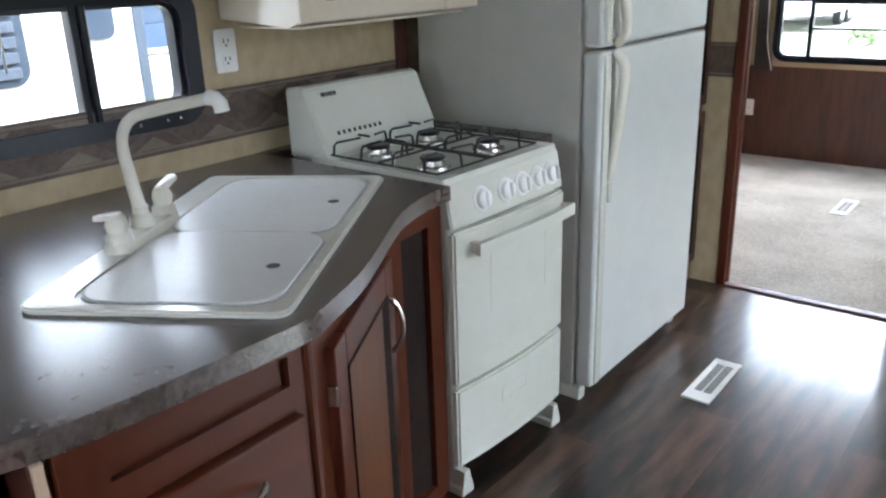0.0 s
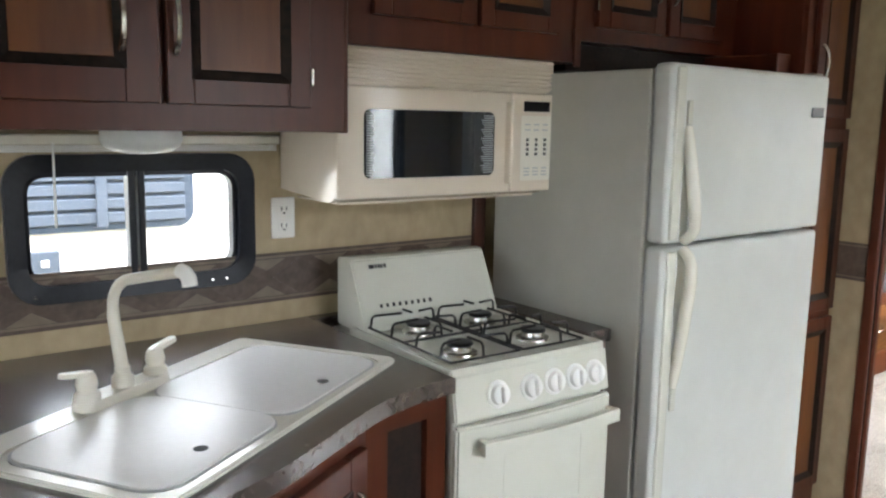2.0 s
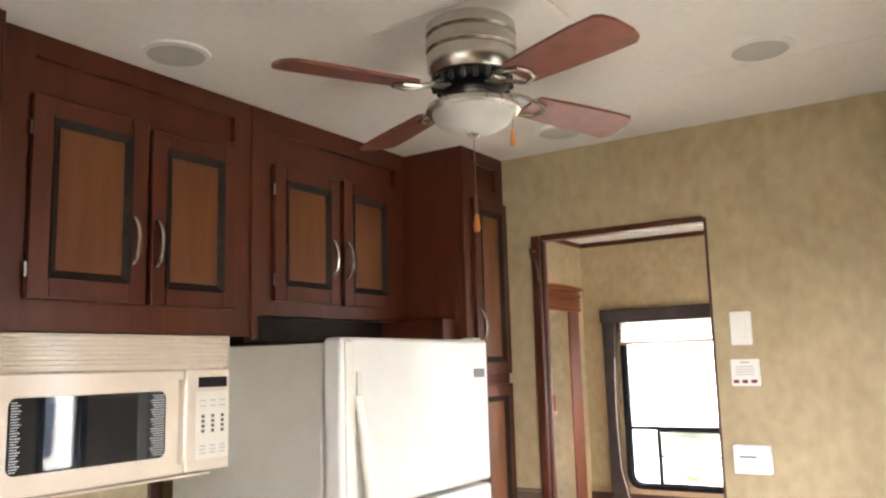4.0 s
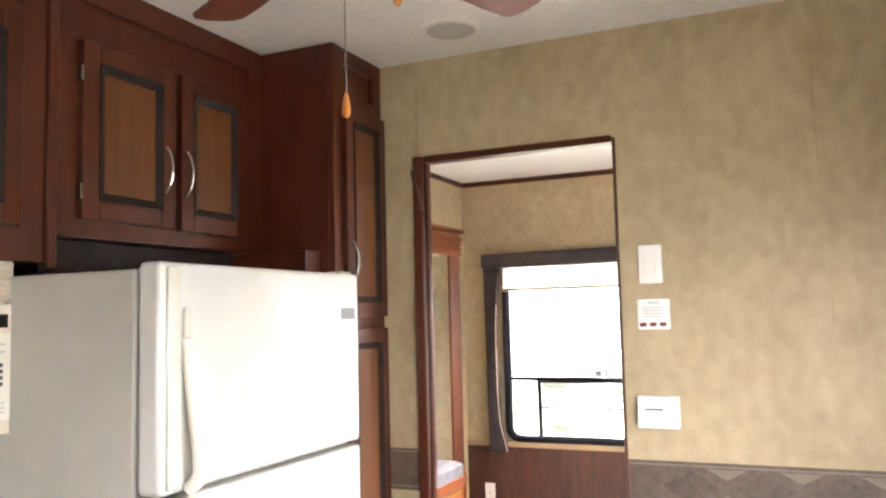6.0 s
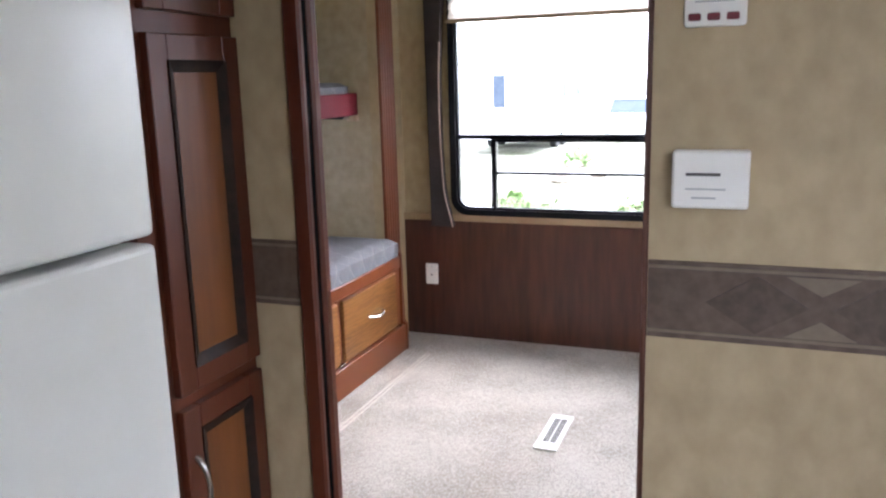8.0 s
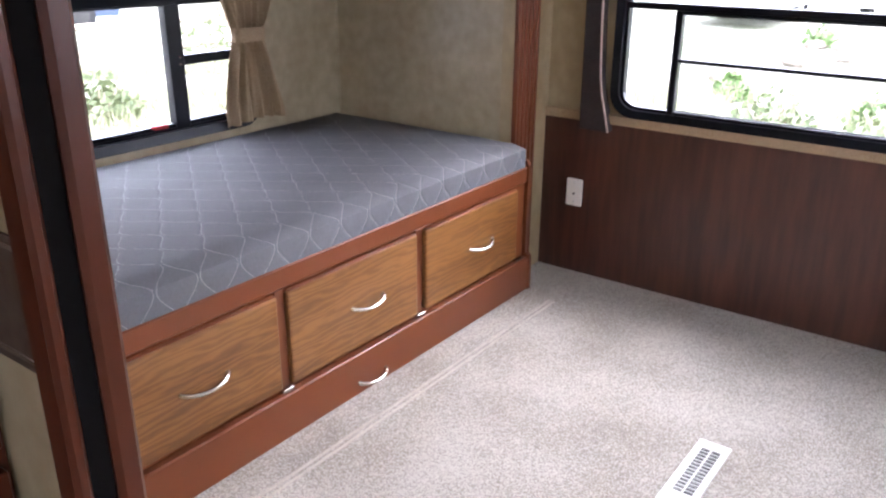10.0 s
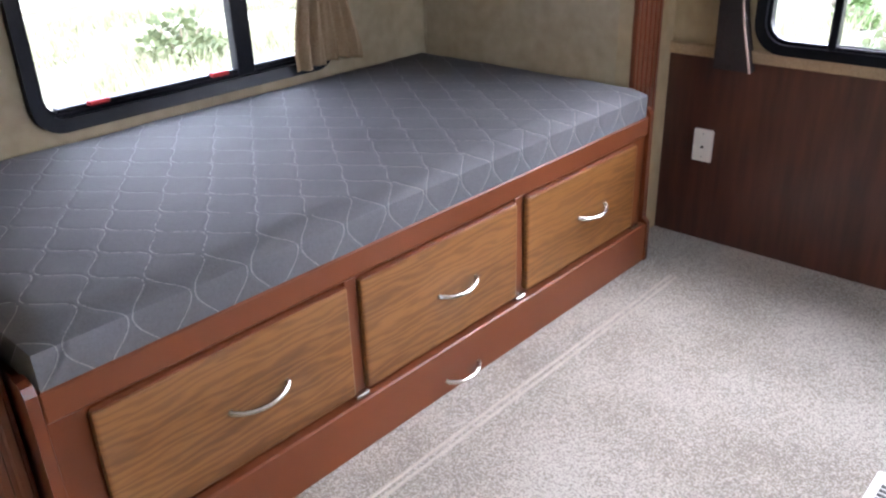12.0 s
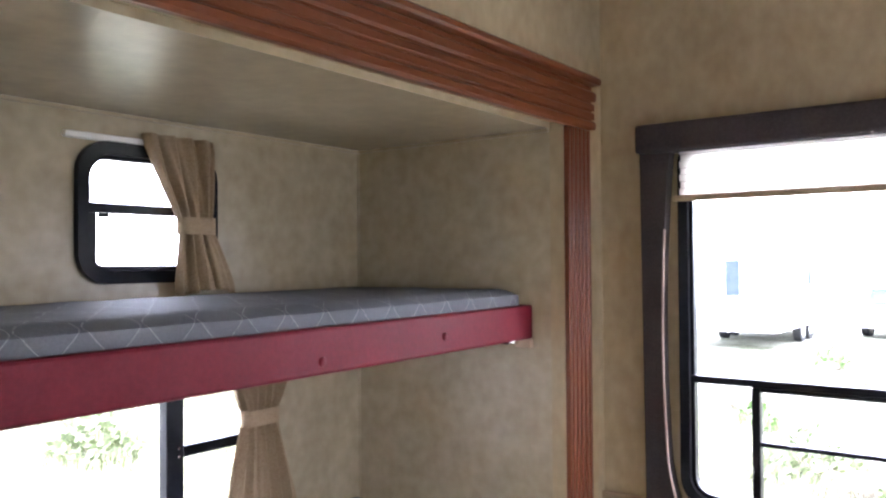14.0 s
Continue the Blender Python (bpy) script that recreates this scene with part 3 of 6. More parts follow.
bar(wu, MN, 4.484, 4.885, 1.636, 1.664, name="mullion")
bar(wu, MN, 4.484, 4.512, 1.4705, 1.6355, -0.03, 0.010, name="sash")
bar(wu, MN, 4.5125, 4.885, 1.4705, 1.486, -0.03, 0.010, name="sash")
box("latch", (4.515, 0.004, 1.622), (4.545, 0.020, 1.634), BLACK, wu, 0.003, M=MN)

MR = axes((0, RY, 0), (1, 0, 0), (0, -1, 0))
wr = window("window_4", MR, R_WIN, "wide rear window in a black rounded frame", 0.095, 0.030)
pane(wr, MR, -1.45, -0.08, 1.11, 1.88, -0.028)
pane(wr, MR, -1.45, -1.24, 0.71, 1.10)
pane(wr, MR, -1.22, -0.08, 0.71, 1.10)
bar(wr, MR, -1.44, -0.09, 1.092, 1.116)
bar(wr, MR, -1.247, -1.222, 0.715, 1.0915, name="mullion")
bar(wr, MR, -1.2215, -0.09, 0.910, 0.924)
bar(wr, MR, -1.2215, -0.09, 1.078, 1.0915, name="sash")
bar(wr, MR, -1.2215, -0.09, 0.718, 0.732, name="sash")

ME = axes((RX, 0, 0), (0, 1, 0), (-1, 0, 0))
# the dinette and bunk side windows are out of view, added to light the rooms
for nm, w, lab in (("window_5", E_WIN, "narrow window beside the entry"), ("window_6", D_WIN, "unseen dinette window in a black frame, added for light"), ("window_8", G_WIN, "unseen bunk room side window in a black frame, added for light")):
    we = window(nm, ME, w, lab, 0.06, 0.034)
    pane(we, ME, w[0] + 0.02, w[1] - 0.02, w[2] + 0.02, w[3] - 0.02)
MFR = axes((0, FY, 0), (1, 0, 0), (0, 1, 0))
# front window out of view, added to let light in from behind
we = window("window_7", MFR, F_WIN, "unseen front window in a black frame, added for light", 0.06, 0.034)
pane(we, MFR, F_WIN[0] + 0.02, F_WIN[1] - 0.02, F_WIN[2] + 0.02, F_WIN[3] - 0.02)
# fill lamps set in the three added windows
for nm, c, t, w, h in (("window_light_side", (RX + 0.03, -1.6, 1.325), (RX - 1, -1.6, 1.325), 1.15, 0.9), ("window_light_bunk", (RX + 0.03, 4.6, 1.325), (RX - 1, 4.6, 1.325), 1.25, 0.9), ("window_light_front", (-0.3, FY - 0.03, 1.325), (-0.3, FY + 1, 1.325), 1.15, 0.9)):
    la = new(nm, bpy.data.lights.new(nm, "AREA"))
    la.data.shape, la.data.size, la.data.size_y, la.data.energy, la.data.color = "RECTANGLE", w, h, {"window_light_side": 0.4, "window_light_bunk": 0.9, "window_light_front": 0.5}[nm] * w * h / 2.8, (0.95, 0.98, 1.0)
    la.matrix_world = look(c, t)

# ---- rear wall: wainscot, rail, valance ----
wain = thing("wainscot", (0, RY, 0), "brown beadboard wainscot under the rear window", "wainscot", kind="structure")
pw = (RX - BX) / 40
bm = bmesh.new()
add_box(bm, (BX, RY - 0.010, 0.0), (RX, RY, 0.655))
finish("backing", bm, DARKTRIM, wain)
bm = bmesh.new()
add_box(bm, (0, 0, 0), (pw - 0.0022, 0.004, 0.648), 0.0012)
first = finish("board", bm, BEAD, wain)
first.location = (BX + 0.001, -0.014, 0.006)
for k in range(1, 40):
    q = first.copy()
    scene.collection.objects.link(q)
    q.location = (BX + 0.001 + k * pw, -0.014, 0.006)
tagged(boxes("trim_chair_rail", [((BX, RY - 0.022, 0.655), (RX, RY, 0.694))], CURTAIN, bevel=0.004), "tan rail along the top of the wainscot", "trim", kind="structure")
tagged(boxes("trim_crown", [((BX, RY - 0.02, CZ - 0.032), (RX, RY, CZ)), ((BX, DY + 0.045, CZ - 0.032), (BX + 0.02, RY - 0.0205, CZ)), ((BX + 0.0205, DY + 0.046, CZ - 0.032), (RX, DY + 0.066, CZ))], CHERRY_H, bevel=0.006),
       "dark cherry crown moulding under the ceiling", "trim", kind="structure")

val = thing("window_valance", (-0.8, RY, 1.86), "dark brown upholstered valance with hanging side leg", "valance")
box("top_board", (-1.590, RY - 0.09, 1.842), (0.09, RY - 0.005, 1.937), VALANCE, val, 0.012, seg=2)
bm = bmesh.new()
leg = []
for i in range(25):
    s = i / 24
    z = 1.845 - s * 1.215
    leg.append((-1.482 - 0.030 * math.sin(math.pi * min(1, s * 1.02)) ** 0.8 + 0.03 * (s > 0.85) * (s - 0.85) / 0.15, z))
outline = [(-1.588, 1.845)] + leg + [(-1.576, 0.630)]
prism(bm, outline, 0.006, 0.055, MR, 0.006)
finish("side_leg", bm, VALANCE, val)
tube("piping", [MR @ Vector((x + 0.001, 0.056, z)) for x, z in leg[5:]], 0.0042, PIPING, val, 6, label="pale piping along the edge")
shd = thing("roller_shade", (-0.8, RY, 1.69), "white pleated shade pulled almost up", "window shade")
bm = bmesh.new()
for k in range(9):
    add_box(bm, (-1.455, RY - 0.045 + 0.012 * (k % 2), 1.702 + k * 0.022), (-0.07, RY - 0.030 + 0.012 * (k % 2), 1.7245 + k * 0.022), 0.002)
finish("pleats", bm, SHADE, shd)
box("bottom_rail", (-1.475, RY - 0.052, 1.682), (-0.06, RY - 0.026, 1.7015), CURTAIN, shd, 0.004, "tan bottom rail")


def faceplate(name, M, u, z, w, h, label, kind_, material=WHITEPL):
    b = thing(name, M @ Vector((u, 0, z)), label, kind_)
    bm = bmesh.new()
    prism(bm, rounded(u - w / 2, u + w / 2, z - h / 2, z + h / 2, 0.006, 3), 0, 0.007, M, 0.003)
    finish("plate", bm, material, b)
    return b


def outlet(name, M, u, z, w=0.072, h=0.117):
    b = faceplate(name, M, u, z, w, h, "white double electric outlet on the wall", "outlet")
    for s in (0.024, -0.024):
        bm = bmesh.new()
        prism(bm, rounded(u - 0.016, u + 0.016, z + s - 0.017, z + s + 0.017, 0.012, 4), 0.007, 0.0095, M, 0.001)
        o = finish("socket", bm, WHITEPL, b)
        boxes("slots", [((u - 0.009, 0.0095, z + s - 0.003), (u - 0.006, 0.0105, z + s + 0.009)), ((u + 0.006, 0.0095, z + s - 0.002), (u + 0.009, 0.0105, z + s + 0.008)),
                        ((u - 0.003, 0.0095, z + s - 0.012), (u + 0.003, 0.0105, z + s - 0.007))], INK, o, 0, M=M)
    return b


outlet("wall_outlet", MK, 1.281, 1.215)
MRW = axes((0, RY - 0.0145, 0), (1, 0, 0), (0, -1, 0))
wp = faceplate("wall_plate", MRW, -1.594, 0.355, 0.070, 0.115, "white blank wall plate with a small jack", "wall plate")
lathe("jack", [(0.005, 0), (0.004, 0.004)], (0, 0, 0), INK, wp, 10, MRW @ Matrix.Translation((-1.594, 0.007, 0.350)) @ Matrix.Rotation(radians(-90), 4, "X"))
for z in (0.396, 0.314):
    lathe("screw", [(0.003, 0), (0.002, 0.001)], (0, 0, 0), GREYINK, wp, 8, MRW @ Matrix.Translation((-1.594, 0.007, z)) @ Matrix.Rotation(radians(-90), 4, "X"))
sw = faceplate("light_switch", MK, 0.484, 1.302, 0.085, 0.10, "white switch plate with a single rocker", "switch")
bm = bmesh.new()
prism(bm, rounded(0.463, 0.505, 1.275, 1.333, 0.004, 2), 0.007, 0.012, MK, 0.002)
rocker = finish("rocker", bm, WHITEPL, sw)
box("rocker_key", (0.478, 0.012, 1.294), (0.490, 0.017, 1.312), IVORYPL, rocker, 0.002, M=MK)
sw = faceplate("light_switch", MK, 0.482, 1.176, 0.072, 0.115, "white plate with a small dark jack", "wall plate")
lathe("jack", [(0.006, 0), (0.005, 0.006)], (0, 0, 0), INK, sw, 10, MK @ Matrix.Translation((0.482, 0.007, 1.172)) @ Matrix.Rotation(radians(-90), 4, "X"))
for z in (1.217, 1.135):
    lathe("screw", [(0.003, 0), (0.002, 0.001)], (0, 0, 0), GREYINK, sw, 8, MK @ Matrix.Translation((0.482, 0.007, z)) @ Matrix.Rotation(radians(-90), 4, "X"))

sw = faceplate("light_switch", MP, -0.038, 1.676, 0.073, 0.120, "white wall switch with a tall rocker", "switch")
bm = bmesh.new()
prism(bm, rounded(-0.055, -0.021, 1.643, 1.710, 0.003, 2), 0.007, 0.011, MP, 0.002)
finish("rocker", bm, WHITEPL, sw)
mon = faceplate("tank_monitor_panel", MP, -0.034, 1.520, 0.098, 0.094, "white monitor panel with three maroon buttons", "monitor panel")
for u in (-0.066, -0.036, -0.006):
    box("button", (u - 0.010, 0.007, 1.483), (u + 0.010, 0.011, 1.495), MAROON, mon, 0.002, "maroon button", M=MP)
boxes("printed_lines", [((-0.050, 0.007, 1.553), (-0.018, 0.0076, 1.558))] + [((-0.066, 0.007, 1.512 + 0.009 * i), (-0.004, 0.0076, 1.515 + 0.009 * i)) for i in range(4)], GREYINK, mon, 0, M=MP)
th = thing("thermostat", MP @ Vector((-0.030, 0, 1.175)), "white wall thermostat with a slider", "thermostat")
bm = bmesh.new()
prism(bm, rounded(-0.093, 0.032, 1.173, 1.271, 0.006, 3), 0, 0.028, MP, 0.005)
finish("case", bm, WHITEPL, th)
box("slider", (-0.070, 0.028, 1.2290), (-0.014, 0.031, 1.2340), INK, th, 0.001, M=MP)
boxes("printed_lines", [((-0.070, 0.028, 1.205), (-0.005, 0.0286, 1.208)), ((-0.060, 0.028, 1.190), (-0.020, 0.0286, 1.193))], GREYINK, th, 0, M=MP)


# ---- cabinet doors ----
def cab_door(parent, M, u0, u1, z0, z1, rail=0.062, wood=CHERRY, panel=PANEL, raised=True, handle=None, hinge=None, n0=0.0, t=0.020, glaze=GLAZE_SHADE):
    """A framed door on local frame M: stiles and rails, dark moulding, panel; handle (u, z); hinge side u."""
    bm = bmesh.new()
    r = rail
    for lo, hi in (((u0, n0, z0), (u0 + r, n0 + t, z1)), ((u1 - r, n0, z0), (u1, n0 + t, z1)), ((u0 + r, n0, z0), (u1 - r, n0 + t, z0 + r)), ((u0 + r, n0, z1 - r), (u1 - r, n0 + t, z1))):
        add_box(bm, lo, hi, 0.002, M)
    d = finish("door", bm, wood, parent)
    g = 0.022
    sq = lambda k: [(u1 - r - k, z1 - r - k), (u0 + r + k, z1 - r - k), (u0 + r + k, z0 + r + k), (u1 - r - k, z0 + r + k)]
    bm = bmesh.new()
    ring(bm, sq(-0.003), sq(g), n0 + 0.002, n0 + t + 0.004, M, 0.012)
    finish("moulding", bm, glaze, d, "black glazed moulding")
    box("panel", (u0 + r + g - 0.004, n0 + 0.002, z0 + r + g - 0.004), (u1 - r - g + 0.004, n0 + t - 0.006, z1 - r - g + 0.004), panel, d, 0.002, M=M)
    if handle:
        c = M @ Vector((handle[0], n0 + t, handle[1]))
        pull(d, c, (0, 0, 1), M.to_3x3() @ Vector((0, 1, 0)))
    if hinge is not None:
        for z in (z0 + 0.07, z1 - 0.09):
            box("hinge", (hinge - 0.004, n0 + 0.001, z - 0.020), (hinge + 0.004, n0 + t + 0.002, z + 0.020), NICKEL, d, 0.002, "nickel hinge", M=M)
    return d


def carcass(parent, M, u0, u1, z0, z1, depth, holes=(), wood=CHERRY, rail_z=None):
    """A cabinet's body behind local depth 0 with a face frame in front of it."""
    box("body", (u0, -depth, z0), (u1, -0.020, z1), wood, parent, 0.001, M=M)
    bm = bmesh.new()
    for a, b, c, d in cells(u0, u1, z0, z1, holes):
        add_box(bm, (a, -0.0198, c), (b, 0, d), 0, M)
    finish("face_frame", bm, wood, parent)
    return parent


# upper cabinets
MS = axes((-1.200, 0, 0), (0, 1, 0), (1, 0, 0))
MU = axes((-1.262, 0, 0), (0, 1, 0), (1, 0, 0))
uc = thing("upper_cabinet", (-1.4, 0.6, 1.465), "cherry upper cabinet with two doors over the sink", "cabinet", "upper kitchen cabinets")
carcass(uc, MS, -0.42, 1.262, 1.465, CZ - 0.002, 0.378, [(0.40, 1.16, 2.305, 2.385)])
box("end_panel", (1.2622, -0.376, 1.463), (1.272, 0.004, CZ - 0.003), CHERRY, uc, 0.003, M=MS)
cab_door(uc, MS, 0.828, 1.162, 1.522, 2.268, 0.055, handle=(0.846, 1.690), hinge=1.167)
cab_door(uc, MS, 0.445, 0.812, 1.522, 2.268, 0.070, handle=(0.736, 1.690), hinge=0.440)
cab_door(uc, MS, -0.02, 0.345, 1.522, 2.268, 0.062, handle=(0.30, 1.690))

uc = thing("upper_cabinet", (-1.42, 1.7, 1.684), "cherry upper cabinet with two doors over the microwave", "cabinet", "upper kitchen cabinets")
carcass(uc, MU, 1.273, 2.140, 1.684, CZ - 0.002, 0.316, [(1.385, 2.045, 2.298, 2.382)])
box("trim_strip", (2.112, 0.0002, 1.672), (2.142, 0.010, CZ - 0.004), CHERRY, uc, 0.003, M=MU)
cab_door(uc, MU, 1.376, 1.712, 1.762, 2.277, 0.055, handle=(1.667, 1.935), hinge=1.371)
cab_door(uc, MU, 1.728, 2.036, 1.762, 2.264, 0.050, handle=(1.744, 1.935))
uc = thing("upper_cabinet", (-1.42, 2.55, 1.752), "cherry upper cabinet with two doors over the fridge", "cabinet", "upper kitchen cabinets")
carcass(uc, MU, 2.1425, 2.968, 1.752, CZ - 0.002, 0.316, [(2.215, 2.90, 2.298, 2.37)])
cab_door(uc, MU, 2.207, 2.535, 1.798, 2.260, 0.054, handle=(2.493, 1.965), hinge=2.203)
cab_door(uc, MU, 2.560, 2.862, 1.796, 2.264, 0.054, handle=(2.576, 1.965))

MQ = axes((-0.980, 0, 0), (0, 1, 0), (1, 0, 0))
pn = thing("pantry_cabinet", (-1.3, 3.13, 0), "tall narrow cherry pantry with three doors", "cabinet")
carcass(pn, MQ, 2.970, 3.297, 0.0, CZ - 0.002, 0.598, [(3.04, 3.24, 2.29, 2.39)])
cab_door(pn, MQ, 3.022, 3.288, 1.535, 2.240, 0.050, handle=(3.045, 1.72))
cab_door(pn, MQ, 3.022, 3.288, 0.815, 1.495, 0.050)
cab_door(pn, MQ, 3.022, 3.288, 0.10, 0.785, 0.050, handle=(3.045, 0.62))
fp = tagged(box("fridge_filler_panel", (-1.577, 2.880, 0), (-1.03, 2.967, 1.75), CHERRY), "cherry filler panel beside the fridge", "panel")

# added panel: its black colour gives the shadow between fridge and cabinet
bp = tagged(box("fridge_header_panel", (-1.577, 2.144, 1.665), (-1.320, 2.879, 1.751), GLAZE_SHADE), "near-black panel added as the shade in the gap above the fridge", "panel")

# ---- microwave ----
mw = thing("microwave", (-1.4, 1.65, 1.29), "almond over-the-range microwave under the upper cabinet", "microwave")
MM = axes((-1.275, 0, 0), (0, 1, 0), (1, 0, 0))
bm = bmesh.new()
prof = [(-1.577, 1.300), (-1.30, 1.282), (-1.277, 1.290), (-1.277, 1.682), (-1.577, 1.682)]
prism(bm, prof, 1.275, 2.033, Matrix.Identity(4), 0.004)
finish("body", bm, ALMOND, mw)
bm = bmesh.new()
prism(bm, [(a, b) for a, b in rounded(1.273, 1.858, 1.292, 1.583, 0.008, 3)], 0, 0.024, MM, 0.006)
dr = finish("door", bm, ALMOND, mw)
bm = bmesh.new()
prism(bm, rounded(1.350, 1.792, 1.345, 1.525, 0.020, 4), 0.024, 0.0255, MM)
finish("door_glass", bm, SMOKE, dr, "smoked reflective door glass")
bm = bmesh.new()
for k in range(26):
    z = 1.353 + k * 0.0064
    add_box(bm, (1.356, 0.0256, z), (1.372 + 0.012 * ((k * 7) % 5) / 5, 0.0262, z + 0.0026), 0, MM)
    add_box(bm, (1.752 - 0.014 * ((k * 5) % 4) / 4, 0.0256, z), (1.787, 0.0262, z + 0.0026), 0, MM)
PRN = finish("printed_stripes", bm, GREYINK, dr)
PRN["kind"] = "stuff"
bm = bmesh.new()
prism(bm, [(1.836, 1.320)] + [(1.836 + 0.026 * math.sin(math.pi * i / 12), 1.320 + 0.235 * i / 12) for i in range(1, 12)] + [(1.836, 1.555)], 0.024, 0.050, MM, 0.006)
finish("handle", bm, ALMOND, dr, "curved almond handle")
bm = bmesh.new()
prism(bm, rounded(1.861, 2.035, 1.292, 1.583, 0.008, 3), 0, 0.024, MM, 0.005)
cp = finish("control_panel", bm, ALMOND, mw)
box("display", (1.905, 0.024, 1.530), (2.012, 0.0255, 1.560), LCD, cp, 0.001, "dark display", M=MM)
bm = bmesh.new()
prism(bm, rounded(1.896, 2.020, 1.325, 1.518, 0.006, 3), 0.024, 0.0248, MM)
finish("keypad", bm, IVORYPL, cp)
bm = bmesh.new()
for row in range(4):
    for col in range(3):
        add_box(bm, (1.918 + col * 0.036, 0.0248, 1.400 + row * 0.014), (1.929 + col * 0.036, 0.0254, 1.409 + row * 0.014), 0, MM)
PRN = finish("keys", bm, INK, cp)
PRN["kind"] = "stuff"
bm = bmesh.new()
for row in range(5):
    for col in range(3):
        z = 1.340 + row * 0.010 if row < 3 else 1.474 + (row - 3) * 0.016
        add_box(bm, (1.912 + col * 0.036, 0.0248, z), (1.934 + col * 0.036, 0.0253, z + 0.004), 0, MM)
PRN = finish("printed_labels", bm, GREYINK, cp)
PRN["kind"] = "stuff"
bm = bmesh.new()
add_box(bm, (1.273, 0, 1.588), (2.035, 0.012, 1.681), 0.003, MM)
gr = finish("vent_grille", bm, ALMOND, mw)
for k in range(7):
    box("louvre", (1.279, 0.012, 1.594 + k * 0.0122), (2.029, 0.021, 1.6025 + k * 0.0122), ALMOND, gr, 0.003, M=MM)
box("bottom_plate", (1.30, -0.25, 1.276), (1.985, -0.01, 1.2825), ALMOND, mw, 0.002, M=MM)

# ---- refrigerator ----
fr = thing("refrigerator", (-1.2, 2.4, 0), "white top-freezer refrigerator with textured doors", "refrigerator")
MF = axes((-0.873, 0, 0), (0, 1, 0), (1, 0, 0))
F0, F1 = 2.020, 2.826
box("cabinet", (F0, -0.63, 0.05), (F1, -0.006, 1.646), FRIDGE_SHADED, fr, 0.006, "white side of the cabinet, shaded grey in its colour", M=MF, seg=2)
for nm, z0, z1 in (("freezer_door", 1.178, 1.660), ("fridge_door", 0.062, 1.167)):
    bm = bmesh.new()
    add_box(bm, (F0, 0.002, z0), (F1, 0.063, z1), 0.012, MF, 3)
    d = finish(nm, bm, FRIDGE, fr, smooth=True)
    box("gasket", (F0 + 0.012, -0.0055, z0 + 0.01), (F1 - 0.012, 0.0015, z1 - 0.01), GREYINK, d, 0, M=MF)
    bm = bmesh.new()
    add_box(bm, (F0 + 0.016, 0.060, z0 + 0.010), (F0 + 0.052, 0.072, z1 - 0.010), 0.006, MF, 2)
    finish("handle_strip", bm, APPLIANCE, d, smooth=True)
    up = nm == "freezer_door"
    a, b = (z0 + 0.006, z0 + 0.315) if up else (z1 - 0.400, z1 - 0.006)
    pts, widths = [], []
    for i in range(19):
        q = i / 18
        near = 1 - q if up else q
        lift = -0.004 + 0.044 * min(1.0, near * 1.25 + 0.02) ** 0.8 * (1 - 0.75 * max(0.0, (near - 0.88) / 0.12) ** 2)
        pts.append(MF @ Vector((F0 + 0.078, 0.063 + lift, a + (b - a) * q)))
        widths.append(0.72 + 0.36 * math.sin(math.pi * (0.12 + 0.7 * near)))
    tube("handle", pts, 0.0165, IVORYPL, d, 12, taper=widths, label="ivory arched handle")
    if up:
        box("handle_tab", (F0 + 0.064, 0.063, b + 0.004), (F0 + 0.088, 0.071, b + 0.070), APPLIANCE, d, 0.003, M=MF)
        badge = box("badge", (2.728, 0.063, 1.530), (2.798, 0.066, 1.560), CARGREY, d, 0.001, "small metal badge", M=MF)
    else:
        box("handle_tab", (F0 + 0.064, 0.063, a - 0.070), (F0 + 0.088, 0.071, a - 0.004), APPLIANCE, d, 0.003, M=MF)
box("kick_plate", (F0 + 0.01, -0.05, 0.012), (F1 - 0.01, -0.008, 0.049), APPLIANCE, fr, 0.002, M=MF)
box("hinge_cover", (F1 - 0.07, 0.0, 1.6605), (F1 - 0.01, 0.045, 1.668), APPLIANCE, fr, 0.003, M=MF)
for u in (F0 + 0.025, F1 - 0.03):
    box("foot", (u - 0.02, -0.06, 0.0), (u + 0.02, 0.02, 0.0495), APPLIANCE, fr, 0.004, M=MF)

# ---- counter, base cabinets, sink ----
def smooth_line(pts, k=6):
    """A soft curve through the points (Catmull-Rom)."""
    out = []
    p = [Vector((*q, 0)) for q in pts]
    for i in range(len(p) - 1):
        a, b, c, d = p[max(i - 1, 0)], p[i], p[i + 1], p[min(i + 2, len(p) - 1)]
        for j in range(k):
            t = j / k
            v = 0.5 * (2 * b + (c - a) * t + (2 * a - 5 * b + 4 * c - d) * t * t + (3 * b - a - 3 * c + d) * t ** 3)
            out.append((v.x, v.y))
    return out + [pts[-1]]


EDGE = smooth_line([(-1.10, -0.06), (-0.82, -0.055), (-0.70, 0.0), (-0.640, 0.10), (-0.602, 0.20), (-0.586, 0.30), (-0.578, 0.42), (-0.572, 0.54), (-0.573, 0.62), (-0.594, 0.69), (-0.642, 0.81),
                    (-0.702, 0.92), (-0.763, 1.024), (-0.815, 1.12), (-0.848, 1.22), (-0.860, 1.30), (-0.863, 1.358)])
FLAT = Matrix(((1, 0, 0, 0), (0, 0, 1, 0), (0, 1, 0, 0), (0, 0, 0, 1)))     # outline x, z -> plan x, y; depth -> z
ct = thing("countertop", (-1.1, 0.7, 0.875), "brown mottled laminate countertop with a curved front edge", "countertop")
bm = bmesh.new()
prism(bm, [(KX + 0.001, -0.06)] + EDGE + [(KX + 0.001, 1.358)], 0.877, 0.915, FLAT, 0.006)
